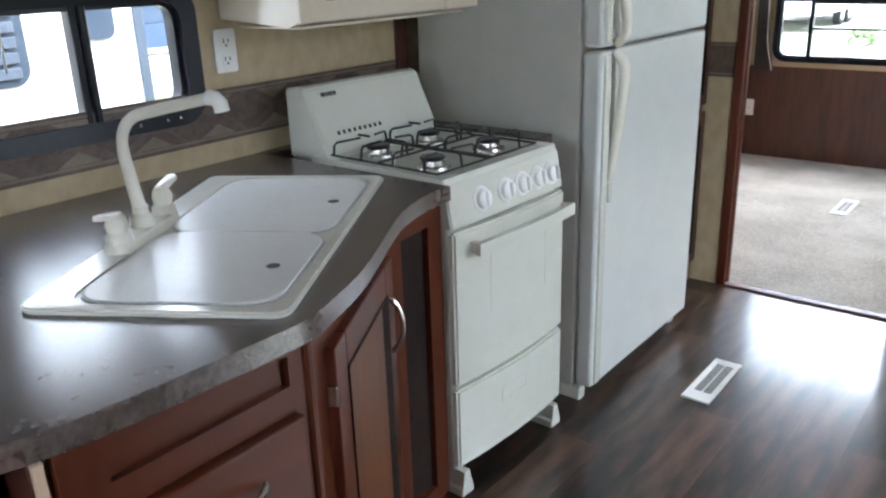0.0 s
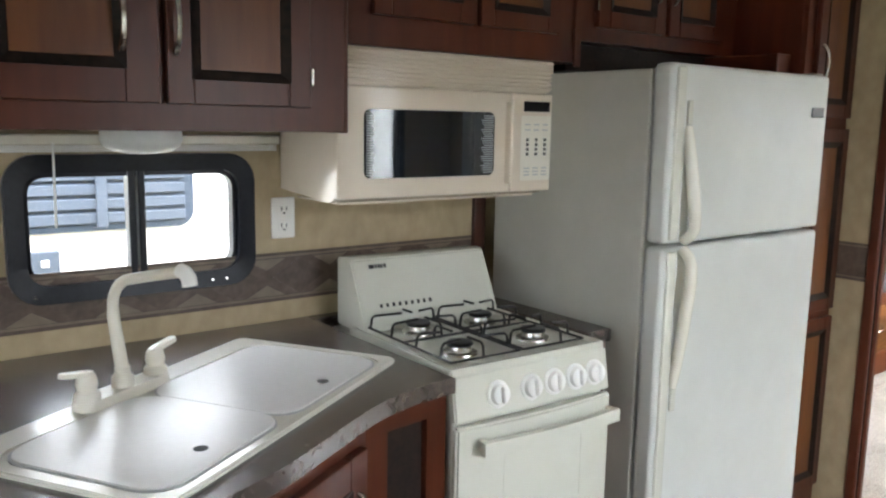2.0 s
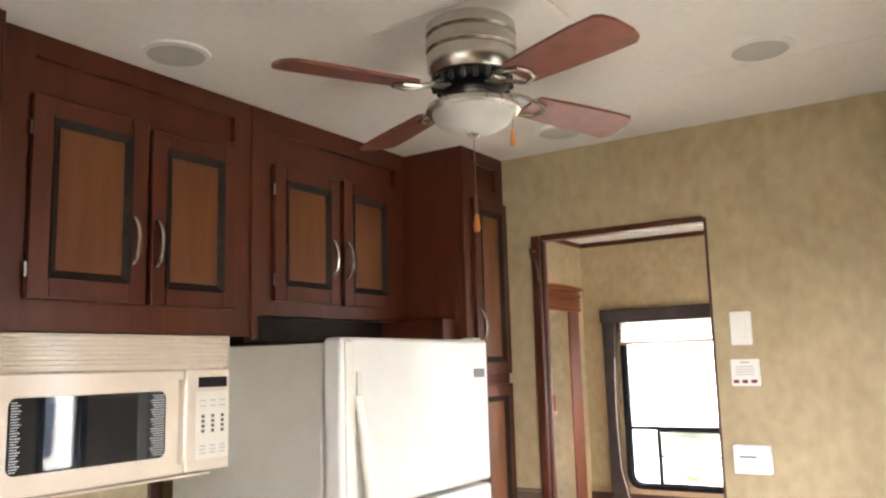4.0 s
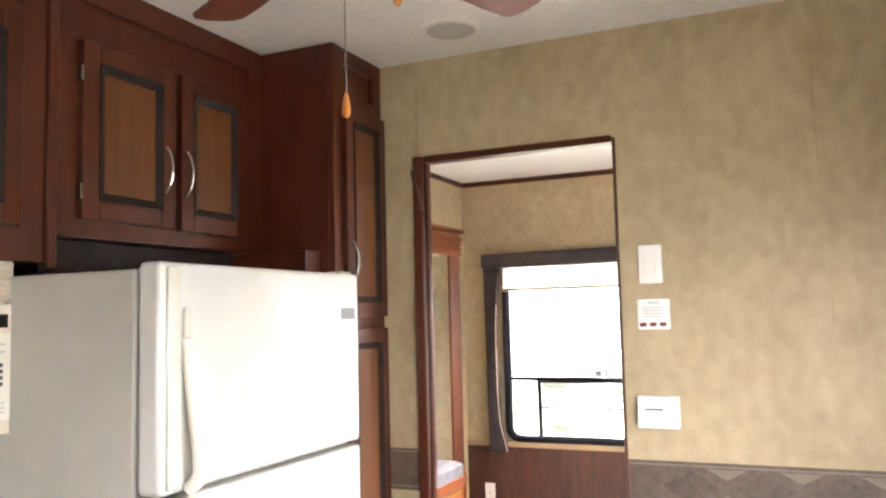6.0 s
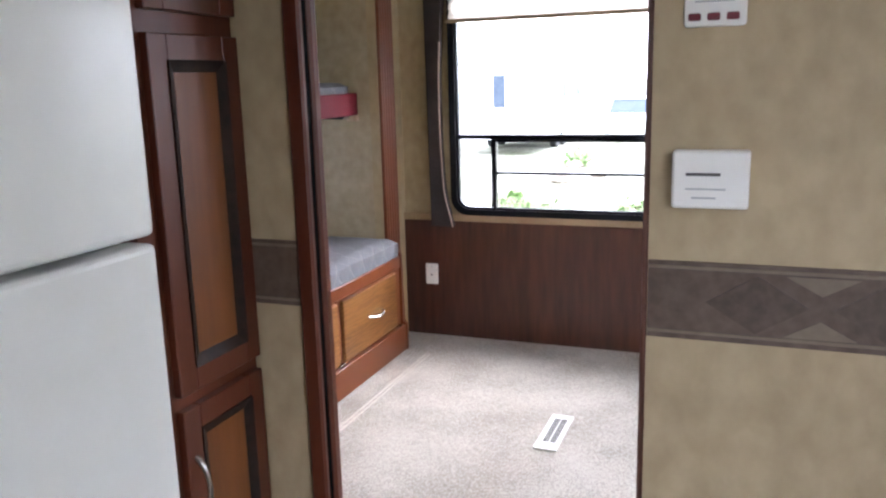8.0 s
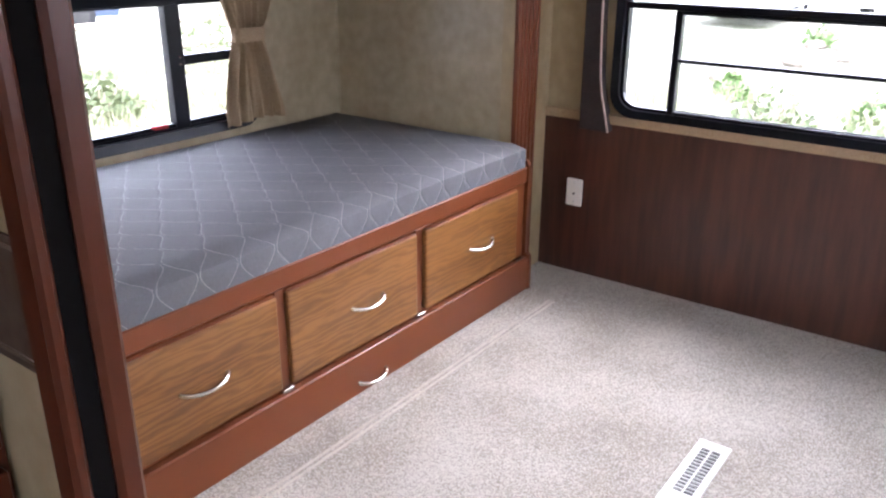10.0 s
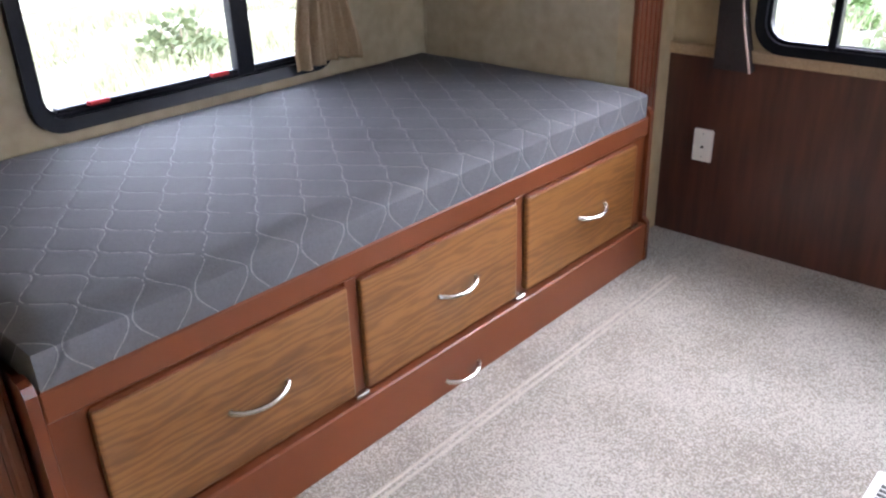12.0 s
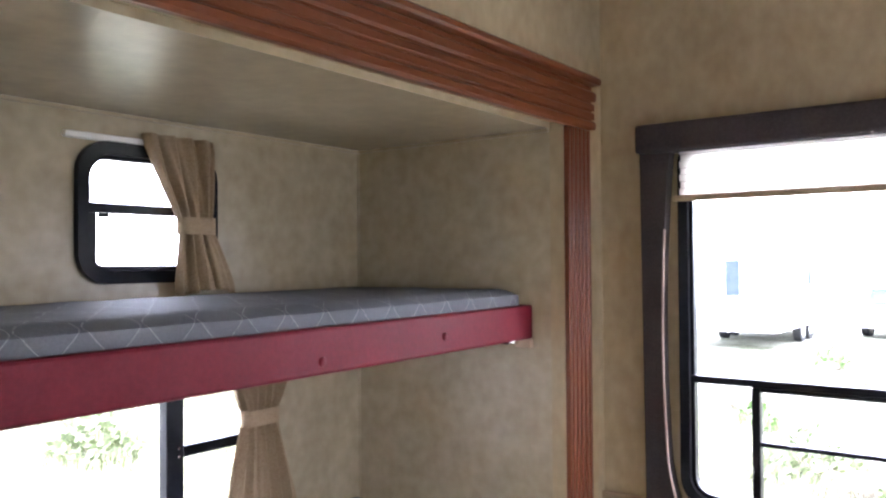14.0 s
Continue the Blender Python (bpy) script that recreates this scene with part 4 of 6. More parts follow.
finish("top", bm, COUNTER, ct, smooth=True)
box("return_piece", (KX + 0.001, 1.914, 0.877), (-0.965, 2.014, 0.915), COUNTER, ct, 0.005)
box("back_strip", (KX + 0.001, 1.3585, 0.877), (-1.535, 1.9135, 0.915), COUNTER, ct, 0.003)

bc = thing("base_cabinet", (-1.1, 0.65, 0), "cherry base cabinet with drawers and an angled sink door", "cabinet")
P0, P1, P2 = (-0.600, 0.640), (-0.868, 1.118), (-0.897, 1.358)
bm = bmesh.new()
prism(bm, [(KX + 0.002, 0.217), (-0.622, 0.217), (-0.622, 0.632), (-0.890, 1.110), (-0.918, 1.357), (KX + 0.002, 1.357)], 0.0, 0.8765, FLAT)
finish("body", bm, CHERRY, bc)
MD = axes((-0.600, 0, 0), (0, 1, 0), (1, 0, 0))
bm = bmesh.new()
for a, b, c, d in cells(0.217, 0.626, 0.09, 0.8765, [(0.283, 0.592, 0.800, 0.853), (0.272, 0.600, 0.13, 0.752)]):
    add_box(bm, (a, -0.0215, c), (b, 0, d), 0, MD)
finish("face_frame", bm, CHERRY, bc)
box("false_front", (0.280, -0.0215, 0.797), (0.595, -0.012, 0.856), CHERRY_H, bc, 0.001, M=MD)
for z0, z1 in ((0.575, 0.748), (0.385, 0.563), (0.135, 0.373)):
    d = box("drawer", (0.264, -0.020, z0), (0.607, 0.018, z1), CHERRY_H, bc, 0.007, M=MD, seg=2)
    pull(d, MD @ Vector((0.438, 0.018, (z0 + z1) / 2 + 0.012)), (0, 1, 0), (1, 0, -0.1), 0.135, 0.024)
# angled corner: post, door and its frame
ud = Vector((P1[0] - P0[0], P1[1] - P0[1], 0))
L = ud.length
MA = axes((P0[0], P0[1], 0), ud, (-ud.y * -1, -ud.x, 0))
tube("corner_post", [(-0.606, 0.633, 0.0), (-0.606, 0.633, 0.8765)], 0.014, CHERRY_H, bc, 12, label="rounded corner post")
bm = bmesh.new()
for a, b, c, d in cells(0.012, L, 0.09, 0.8765, [(0.07, L - 0.05, 0.15, 0.815)]):
    add_box(bm, (a, -0.020, c), (b, 0, d), 0, MA)
finish("face_frame", bm, CHERRY, bc)
dd = cab_door(bc, MA, 0.064, L - 0.026, 0.118, 0.815, 0.070, handle=(L - 0.066, 0.665), hinge=0.059)
box("door_lip", (0.064, 0.0205, 0.112), (L - 0.026, 0.024, 0.117), NICKEL, dd, 0.001, "thin bright strip along the lower edge", M=MA)
up2 = Vector((P2[0] - P1[0], P2[1] - P1[1], 0))
L2 = up2.length
MB = axes((P1[0], P1[1], 0), up2, (up2.y, -up2.x, 0))
bm = bmesh.new()
for a, b, c, d in cells(0.0, L2, 0.02, 0.8765, [(0.062, L2 - 0.062, 0.07, 0.82)]):
    add_box(bm, (a, -0.022, c), (b, 0, d), 0.0, MB)
finish("face_frame", bm, CHERRY, bc)
box("recessed_panel", (0.060, -0.0225, 0.068), (L2 - 0.060, -0.016, 0.822), GLAZE_SHADE, bc, 0, "dark recessed panel", M=MB)
box("toe_kick", (0.217, -0.06, 0.0), (0.63, -0.025, 0.09), GLAZE_SHADE, bc, 0, M=MD)
ep = thing("end_panel", (-0.8, 0.17, 0), "dark cherry end panel with pale raw edges", "panel")
box("panel", (-1.45, 0.190, 0), (-0.612, 0.215, 0.876), DARKTRIM, ep, 0.002)
box("edge_strip", (-0.611, 0.192, 0), (-0.600, 0.2065, 0.874), PALEWOOD, ep, 0.002, "pale raw edge")
box("panel", (-1.45, 0.120, 0), (-0.640, 0.150, 0.876), DARKTRIM, ep, 0.002)
box("edge_strip", (-0.639, 0.128, 0), (-0.630, 0.138, 0.874), CHERRY, ep, 0.002)
fc = tagged(box("filler_cabinet", (KX + 0.002, 1.917, 0), (-0.985, 2.013, 0.8765), CHERRY, bevel=0.003), "narrow cherry filler cabinet between range and fridge", "cabinet")

# sink, set at an angle
sc = Vector((-1.009, 0.838, 0))
su = Vector((-0.527, 0.850, 0))
sv = Vector((0.850, 0.527, 0))
MSK = Matrix(((su.x, sv.x, 0, sc.x), (su.y, sv.y, 0, sc.y), (0, 0, 1, 0), (0, 0, 0, 1))) @ FLAT     # local x along, z across, depth up
sk = thing("kitchen_sink", (sc.x, sc.y, 0.915), "white double sink closed with two cover boards", "sink")
bm = bmesh.new()
ring(bm, rounded(-0.424, 0.424, -0.228, 0.228, 0.03), rounded(-0.390, 0.400, -0.160, 0.200, 0.055), 0.9152, 0.9270, MSK, 0.003)
vs = [e for e in bm.edges if e.is_manifold and e.calc_face_angle(0) > 0.7]
bmesh.ops.bevel(bm, geom=vs, offset=0.004, segments=2, affect="EDGES")
finish("rim", bm, SINKPL, sk, smooth=True)
bm = bmesh.new()
prism(bm, rounded(-0.41, 0.41, -0.215, 0.21, 0.03), 0.9152, 0.9195, MSK)
finish("basin_deck", bm, SINKPL, sk)


def lid(u0, u1, v0, v1, r, z0, z1, hole):
    bm = bmesh.new()
    prism(bm, rounded(u0, u1, v0, v1, r, 8), z0, z1, MSK, 0.003)
    b = finish("cover_board", bm, LIDPL, sk, smooth=True)
    bm = bmesh.new()
    add_lathe(bm, [(0.013, z1 + 0.0003), (0.013, z1 + 0.0007)], (0, 0, 0), 16, Matrix.Translation(MSK @ Vector((hole[0], 0, hole[1]))))
    finish("finger_hole", bm, INK, b, "dark finger hole")
    return b


lid(-0.384, -0.028, -0.154, 0.194, 0.060, 0.9195, 0.9262, (-0.220, 0.139))
lid(-0.023, 0.394, -0.154, 0.194, 0.060, 0.9195, 0.9256, (0.190, 0.150))
for u0, u1 in ((-0.388, -0.0255), (-0.0255, 0.398)):
    bm = bmesh.new()
    ring(bm, rounded(u0, u1, -0.158, 0.198, 0.062, 8), rounded(u0 + 0.006, u1 - 0.006, -0.152, 0.192, 0.058, 8), 0.9196, 0.9222, MSK)
    finish("seam_gap", bm, GREYINK, sk, "grey gap round the cover board")

fa = thing("kitchen_faucet", (-1.142, 0.700, 0.92), "ivory high-arc faucet with two lever handles", "faucet")
fu = Vector((-0.505, 0.863, 0)).normalized()
fv = Vector((fu.y, -fu.x, 0))
fcn = Vector((-1.142, 0.700, 0))
MFA = Matrix(((fu.x, fv.x, 0, fcn.x), (fu.y, fv.y, 0, fcn.y), (0, 0, 1, 0), (0, 0, 0, 1)))
bm = bmesh.new()
prism(bm, rounded(-0.122, 0.122, -0.026, 0.026, 0.022, 6), 0.920, 0.944, MFA @ FLAT, 0.006)
finish("base_plate", bm, IVORYPL, fa, smooth=True)
lathe("spout_base", [(0.024, 0.944), (0.022, 0.965), (0.016, 0.972), (0.016, 0.985)], (0, 0, 0), IVORYPL, fa, 20, MFA)
arc = [(0, 0, 0.975), (-0.003, -0.006, 1.03), (-0.006, -0.012, 1.09)]
for i in range(1, 10):
    a = radians(78 * i / 9)
    arc.append((-0.006 - 0.006 * i / 9, -0.012 + 0.060 * (1 - math.cos(a)), 1.105 + 0.068 * math.sin(a)))
arc += [(-0.020, 0.090, 1.184), (-0.032, 0.150, 1.197), (-0.042, 0.198, 1.207)]
tube("spout", arc, 0.0112, IVORYPL, fa, 14, MFA, taper=[1.25, 1.2, 1.1] + [1.0] * 12)
tube("aerator", [(-0.041, 0.192, 1.208), (-0.044, 0.206, 1.206), (-0.046, 0.216, 1.196), (-0.046, 0.218, 1.182)], 0.0145, WHITEPL, fa, 12, MFA)
for s in (-1, 1):
    va = lathe("valve", [(0.026, 0.944), (0.025, 0.956), (0.019, 0.963), (0.0215, 0.978), (0.018, 0.992), (0.012, 0.999), (0.006, 1.001)], (0.095 * s, 0, 0), IVORYPL, fa, 20, MFA)
    bm = bmesh.new()
    prism(bm, rounded(-0.014, 0.064, -0.0115, 0.0115, 0.010, 4), 0.0, 0.010, MFA @ Matrix.Translation((0.095 * s, 0.0, 0.992)) @ Matrix.Rotation(radians(0 if s > 0 else 180), 4, "Z") @ Matrix.Rotation(radians(-10), 4, "Y") @ FLAT, 0.003)
    finish("lever", bm, IVORYPL, va, smooth=True)

# blind over the kitchen window and the lamp under the cabinet
bl = thing("mini_blind", (KX + 0.02, 0.85, 1.41), "white mini blind drawn up under the cabinet", "blind")
box("head_rail", (KX + 0.002, 0.48, 1.425), (KX + 0.034, 1.26, 1.450), IVORYPL, bl, 0.003)
for k in range(4):
    box("slat", (KX + 0.004, 0.49, 1.408 + k * 0.0042), (KX + 0.030, 1.25, 1.4105 + k * 0.0042), WHITEPL, bl, 0)
tube("wand", [(KX + 0.036, 0.675, 1.43), (KX + 0.040, 0.672, 1.23)], 0.003, WHITEPL, bl, 6)
ul = thing("under_cabinet_lamp", (-1.34, 0.818, 1.43), "white oval lamp under the upper cabinet", "lamp")
bm = bmesh.new()
vs = add_lathe(bm, [(0.088, 1.4648), (0.089, 1.442), (0.082, 1.428), (0.060, 1.417), (0.028, 1.412)], (0, 0, 0), 28, Matrix.Translation((-1.34, 0.818, 0)))
finish("diffuser", bm, FROST, ul, smooth=True)

# ---- gas range ----
rg = thing("gas_range", (-1.15, 1.62, 0), "white enamel four-burner gas range", "range")
G0, G1, GF = 1.366, 1.876, -0.885
rg.location += Vector((0.008, 0.011, 0))
rg.rotation_euler.z = radians(-2.3)     # pushed in a little askew
MG = axes((GF, 0, 0), (0, 1, 0), (1, 0, 0))
box("body", (-1.50, G0 + 0.006, 0.075), (GF - 0.004, G1 - 0.006, 0.895), APPLIANCE, rg, 0.004)


def bowed(z0, z1, n0, n1, dip=0.012, k=10):
    """A front whose face bulges out in the middle; a list of plan points swept upright."""
    pts = []
    for i in range(k + 1):
        q = i / k
        pts.append((G0 + (G1 - G0) * q, n1 + dip * (4 * q * (1 - q))))
    return [(G0, n0)] + pts + [(G1, n0)]


def front(name, z0, z1, n1, dip, bev=0.006):
    bm = bmesh.new()
    prism(bm, bowed(z0, z1, 0, n1, dip), z0, z1, MG @ FLAT)
    es = [e for e in bm.edges if e.is_manifold and e.calc_face_angle(0) > 0.8]
    bmesh.ops.bevel(bm, geom=es, offset=bev, segments=2, affect="EDGES")
    return finish(name, bm, APPLIANCE, rg, smooth=True)


oven = front("oven_door", 0.352, 0.786, 0.024, 0.016)
drw = front("broiler_drawer", 0.098, 0.340, 0.024, 0.016)
bm = bmesh.new()
sl = [(-0.02, 0.900), (0.000, 0.905), (0.018, 0.800), (0.018, 0.794), (-0.02, 0.794)]
prism(bm, sl, G0, G1, MG @ Matrix(((0, 1, 0, 0), (1, 0, 0, 0), (0, 0, 1, 0), (0, 0, 0, 1))), 0.0)
es = [e for e in bm.edges if e.is_manifold and e.calc_face_angle(0) > 0.3]
bmesh.ops.bevel(bm, geom=es, offset=0.004, segments=2, affect="EDGES")
cpn = finish("control_panel", bm, APPLIANCE, rg, smooth=True)
tilt = math.atan2(0.018, 0.105)
for u in (1.496, 1.602, 1.679, 1.755, 1.823):
    MKN = MG @ Matrix.Translation((u, 0.010, 0.846)) @ Matrix.Rotation(-math.pi / 2 + tilt, 4, "X")
    kb = lathe("knob", [(0.034, 0.0), (0.034, 0.003), (0.031, 0.006), (0.027, 0.007), (0.025, 0.018), (0.018, 0.023)], (0, 0, 0), WHITEPL, cpn, 22, MKN)
    bm = bmesh.new()
    add_box(bm, (-0.005, -0.020, 0.017), (0.005, 0.020, 0.032), 0.003, MKN)
    finish("grip", bm, WHITEPL, kb)
hb = [(G0 + 0.062, 0.030, 0.738)] + [(G0 + 0.05 + (G1 - G0 - 0.06) * q / 10, 0.070 + 0.014 * math.sin(math.pi * q / 10), 0.742) for q in range(11)] + [(G1 - 0.008, 0.030, 0.742)]
bm = bmesh.new()
pl = [(u, n) for u, n, z in hb[1:-1]]
prism(bm, [(u, n - 0.016) for u, n in reversed(pl)] + pl, 0.722, 0.756, MG @ FLAT, 0.004)
finish("handle", bm, APPLIANCE, oven, "wide white bar handle", True)
for u in (G0 + 0.058, G1 - 0.024):
    box("handle_bracket", (u, 0.028, 0.724), (u + 0.016, 0.066, 0.752), IVORYPL, oven, 0.002, M=MG)
def emboss(name, u0, u1, z0, z1, parent, w=0.005, h=0.0016):
    """A thin raised outline that follows the bowed front."""
    bm = bmesh.new()
    def depth(u):
        q = (u - G0) / (G1 - G0)
        return 0.0235 + 0.016 * 4 * q * (1 - q)
    k = 10
    for i in range(k):
        a, b = u0 + (u1 - u0) * i / k, u0 + (u1 - u0) * (i + 1) / k
        for z in (z0, z1 - w):
            prism(bm, [(a, depth(a)), (b, depth(b)), (b, depth(b) + h), (a, depth(a) + h)], z, z + w, MG @ FLAT)
    for a in (u0, u1 - w):
        prism(bm, [(a, depth(a)), (a + w, depth(a + w)), (a + w, depth(a + w) + h), (a, depth(a) + h)], z0 + w, z1 - w, MG @ FLAT)
    return finish(name, bm, APPLIANCE, parent)


emboss("embossed_panel", 1.500, 1.765, 0.525, 0.700, oven)
emboss("embossed_grip", 1.545, 1.665, 0.235, 0.280, drw, 0.004)
box("toe_recess", (G0 + 0.02, -0.10, 0.02), (G1 - 0.02, -0.06, 0.075), GLAZE_SHADE, rg, 0, M=MG)
for u in (G0 + 0.004, G1 - 0.054):
    bm = bmesh.new()
    prism(bm, [(u, 0.001), (u + 0.05, 0.001), (u + 0.05, 0.020), (u + 0.040, 0.030), (u + 0.034, 0.078), (u + 0.010, 0.078), (u + 0.006, 0.030), (u, 0.022)], -0.06, 0.030, MG, 0.004)
    finish("foot", bm, APPLIANCE, rg)
# cooktop
bm = bmesh.new()
ring(bm, [(-0.892, G1), (-1.385, G1), (-1.385, G0), (-0.892, G0)], [(-0.925, G1 - 0.026), (-1.372, G1 - 0.026), (-1.372, G0 + 0.026), (-0.925, G0 + 0.026)], 0.892, 0.921, FLAT, 0.010)
es = [e for e in bm.edges if e.is_manifold and e.calc_face_angle(0) > 0.6]
bmesh.ops.bevel(bm, geom=es, offset=0.004, segments=2, affect="EDGES")
ctp = finish("cooktop", bm, APPLIANCE, rg, smooth=True)
box("cooktop_well", (-1.374, G0 + 0.022, 0.896), (-0.922, G1 - 0.022, 0.905), APPLIANCE, rg, 0)
bg = [(-1.332, 0.915), (-1.352, 0.960), (-1.420, 1.100), (-1.442, 1.106), (-1.502, 1.100), (-1.502, 0.90), (-1.332, 0.90)]
bm = bmesh.new()
prism(bm, bg, G0 + 0.024, G1 - 0.010, Matrix.Identity(4))
es = [e for e in bm.edges if e.is_manifold and e.calc_face_angle(0) > 0.4]
bmesh.ops.bevel(bm, geom=es, offset=0.005, segments=2, affect="EDGES")
bgd = finish("backguard", bm, APPLIANCE, rg, smooth=True)
nrm = Vector((0.140, 0, 0.068)).normalized()
for k in range(9):
    c = Vector((-1.3515, 1.455 + k * 0.021, 0.962))
    tube("vent_slot", [c + nrm * 0.001 - Vector((0.008, 0, -0.016)) * 0.4, c + nrm * 0.001 + Vector((-0.008, 0, 0.016))], 0.004, INK, bgd, 6)
ln = Vector((-0.068, 0, 0.140)).normalized()
bm = bmesh.new()
for k, wd in enumerate((0.010, 0.007, 0.007, 0.008, 0.007, 0.008)):
    c = Vector((-1.4085, 1.442 + k * 0.0098, 1.079))
    vs = add_box(bm, (0, 0.0005, -0.006), (wd, 0.0015, 0.006), 0)
    for v in vs:
        v.co = c + Vector((0, 1, 0)) * v.co.x + nrm * (v.co.y + 0.001) + ln * v.co.z
finish("maker_mark", bm, INK, bgd, "small dark maker's mark")
BURN = ((-1.270, 1.525), (-1.270, 1.745), (-1.040, 1.500), (-1.050, 1.760))
for bx_, by_ in BURN:
    b = lathe("burner", [(0.048, 0.906), (0.046, 0.912), (0.034, 0.915), (0.032, 0.928), (0.030, 0.929)], (bx_, by_, 0), NICKEL, rg, 24, label="bright metal burner")
    lathe("burner_cap", [(0.034, 0.9295), (0.036, 0.934), (0.032, 0.939), (0.020, 0.940)], (bx_, by_, 0), IRON, b, 24)
    lathe("drip_bowl", [(0.085, 0.9052), (0.088, 0.908), (0.060, 0.9065)], (bx_, by_, 0), APPLIANCE, b, 28)
for g0, g1, col in ((G0 + 0.036, 1.616, (0, 2)), (1.630, G1 - 0.036, (1, 3))):
    bm = bmesh.new()
    x0, x1 = -1.362, -0.938
    loop = [(x0, g0, 0.922), (x1, g0, 0.922), (x1, g1, 0.922), (x0, g1, 0.922), (x0, g0, 0.922)]
    add_tube(bm, loop, 0.0035, 6)
    add_tube(bm, [(-1.155, g0, 0.922), (-1.155, g1, 0.922)], 0.0035, 6)
    for c in col:
        bx_, by_ = BURN[c]
        for dx in (-0.055, 0.055):
            for side in (-1, 1):
                e = g0 if side < 0 else g1
                add_tube(bm, [(bx_ + dx, e, 0.922), (bx_ + dx, e - side * 0.004, 0.950), (bx_ + dx * 0.95, e - side * 0.012, 0.957), (bx_ + dx * 0.75, by_ + side * 0.030, 0.957)], 0.0035, 6)
        for side in (-1, 1):
            e = x0 if bx_ < -1.15 and side < 0 else x1 if bx_ > -1.15 and side > 0 else -1.155
            add_tube(bm, [(e, by_, 0.922), (e - side * 0.004, by_, 0.950), (e - side * 0.012, by_, 0.957), (bx_ + side * 0.034, by_, 0.957)], 0.0035, 6)
    finish("grate", bm, IRON, rg, "black wire pan grate", True)

# ---- ceiling fan and ceiling fittings ----
FX, FYC = -0.342, 1.990
fan = thing("ceiling_fan", (FX, FYC, CZ), "brushed nickel ceiling fan with four mahogany blades and bowl light", "ceiling fan")
box("mounting_plate", (FX - 0.25, FYC - 0.10, CZ - 0.008), (FX + 0.22, FYC + 0.19, CZ - 0.0005), CEILING, fan, 0.002)
lathe("canopy", [(0.103, -0.0109), (0.1132, -0.0195), (0.115, -0.0438), (0.1095, -0.0499), (0.115, -0.0584), (0.115, -0.0851), (0.1095, -0.0912), (0.1141, -0.0997), (0.1113, -0.135), (0.1012, -0.152)], (FX, FYC, CZ), NICKEL, fan, 40)
mo = lathe("motor", [(0.09568, -0.1528), (0.1003, -0.1601), (0.0966, -0.1763), (0.07544, -0.186), (0.0552, -0.1892)], (FX, FYC, CZ), BLACK, fan, 32)
for k in range(20):
    a = 2 * math.pi * k / 20
    q = Matrix.Translation((FX, FYC, CZ)) @ Matrix.Rotation(a, 4, "Z")
    box("vent_fin", (0.091, -0.006, -0.183), (0.105, 0.006, -0.157), IRON, mo, 0.003, M=q)
lathe("neck", [(0.045, -0.19), (0.045, -0.211), (0.052, -0.2146)], (FX, FYC, CZ), NICKEL, fan, 28)
lathe("light_ring", [(0.06, -0.215), (0.098, -0.2208), (0.116, -0.23), (0.119, -0.2424), (0.106, -0.247)], (FX, FYC, CZ), NICKEL, fan, 36)
lathe("bowl", [(0.104, -0.2474), (0.102, -0.2552), (0.09, -0.2732), (0.066, -0.2872), (0.036, -0.2954), (0.01, -0.297)], (FX, FYC, CZ), FROST, fan, 32, label="frosted white glass bowl")
lathe("finial", [(0.008, -0.2974), (0.016, -0.3006), (0.012, -0.3049), (0.006, -0.3091)], (FX, FYC, CZ), NICKEL, fan, 16)
for k in range(4):
    q = Matrix.Translation((FX, FYC, CZ - 0.192)) @ Matrix.Rotation(radians(66.5 + 90 * k), 4, "Z") @ Matrix.Rotation(radians(2.0), 4, "Y")
    tiltm = q @ Matrix.Rotation(radians(-11), 4, "X")
    pts = [(0.185, -0.050), (0.30, -0.058), (0.42, -0.064), (0.496, -0.064), (0.512, -0.052), (0.522, -0.025), (0.522, 0.025), (0.512, 0.052), (0.496, 0.064), (0.42, 0.064), (0.30, 0.058), (0.185, 0.050), (0.175, 0.03), (0.175, -0.03)]
    bm = bmesh.new()
    prism(bm, pts, -0.004, 0.004, tiltm @ FLAT, 0.0015)
    bld = finish("blade", bm, BLADE, fan)
    bm = bmesh.new()
    for s in (-1, 1):
        add_tube(bm, [(0.085, 0.012 * s, 0.010), (0.13, 0.030 * s, 0.004), (0.17, 0.040 * s, -0.008), (0.215, 0.026 * s, -0.008), (0.225, 0.0, -0.008)], 0.006, 8, tiltm)
    add_box(bm, (0.075, -0.02, 0.004), (0.115, 0.02, 0.014), 0.003, q)
    finish("blade_iron", bm, NICKEL, bld, "scrolled nickel blade iron", True)
for dx, dy, z0, z1 in ((-0.006, 0.01, -0.300, -0.500), (0.075, 0.066, -0.230, -0.285)):
    c = tube("pull_chain", [(FX + dx, FYC + dy, CZ + z0), (FX + dx, FYC + dy, CZ + z1)], 0.0016, NICKEL, fan, 5)
    lathe("fob", [(0.003, z1), (0.006, z1 - 0.012), (0.009, z1 - 0.035), (0.007, z1 - 0.042), (0.003, z1 - 0.045)], (FX + dx, FYC + dy, CZ), WOODFOB, c, 12, label="orange wooden fob")
for x, y in ((-1.10, 1.685), (0.225, 2.642), (-0.585, 3.045)):
    sp = thing("ceiling_speaker", (x, y, CZ), "round white speaker grille in the ceiling", "speaker", "ceiling speakers")
    lathe("bezel", [(0.092, 0.0), (0.090, -0.006), (0.078, -0.008)], (x, y, CZ), CEILING, sp, 32)
    lathe("grille", [(0.077, -0.0102), (0.060, -0.013), (0.030, -0.014)], (x, y, CZ), GRILLE, sp, 28)
cl = thing("ceiling_lamp", (-0.50, 4.15, CZ), "white rectangular ceiling lamp in the bunk room", "lamp")
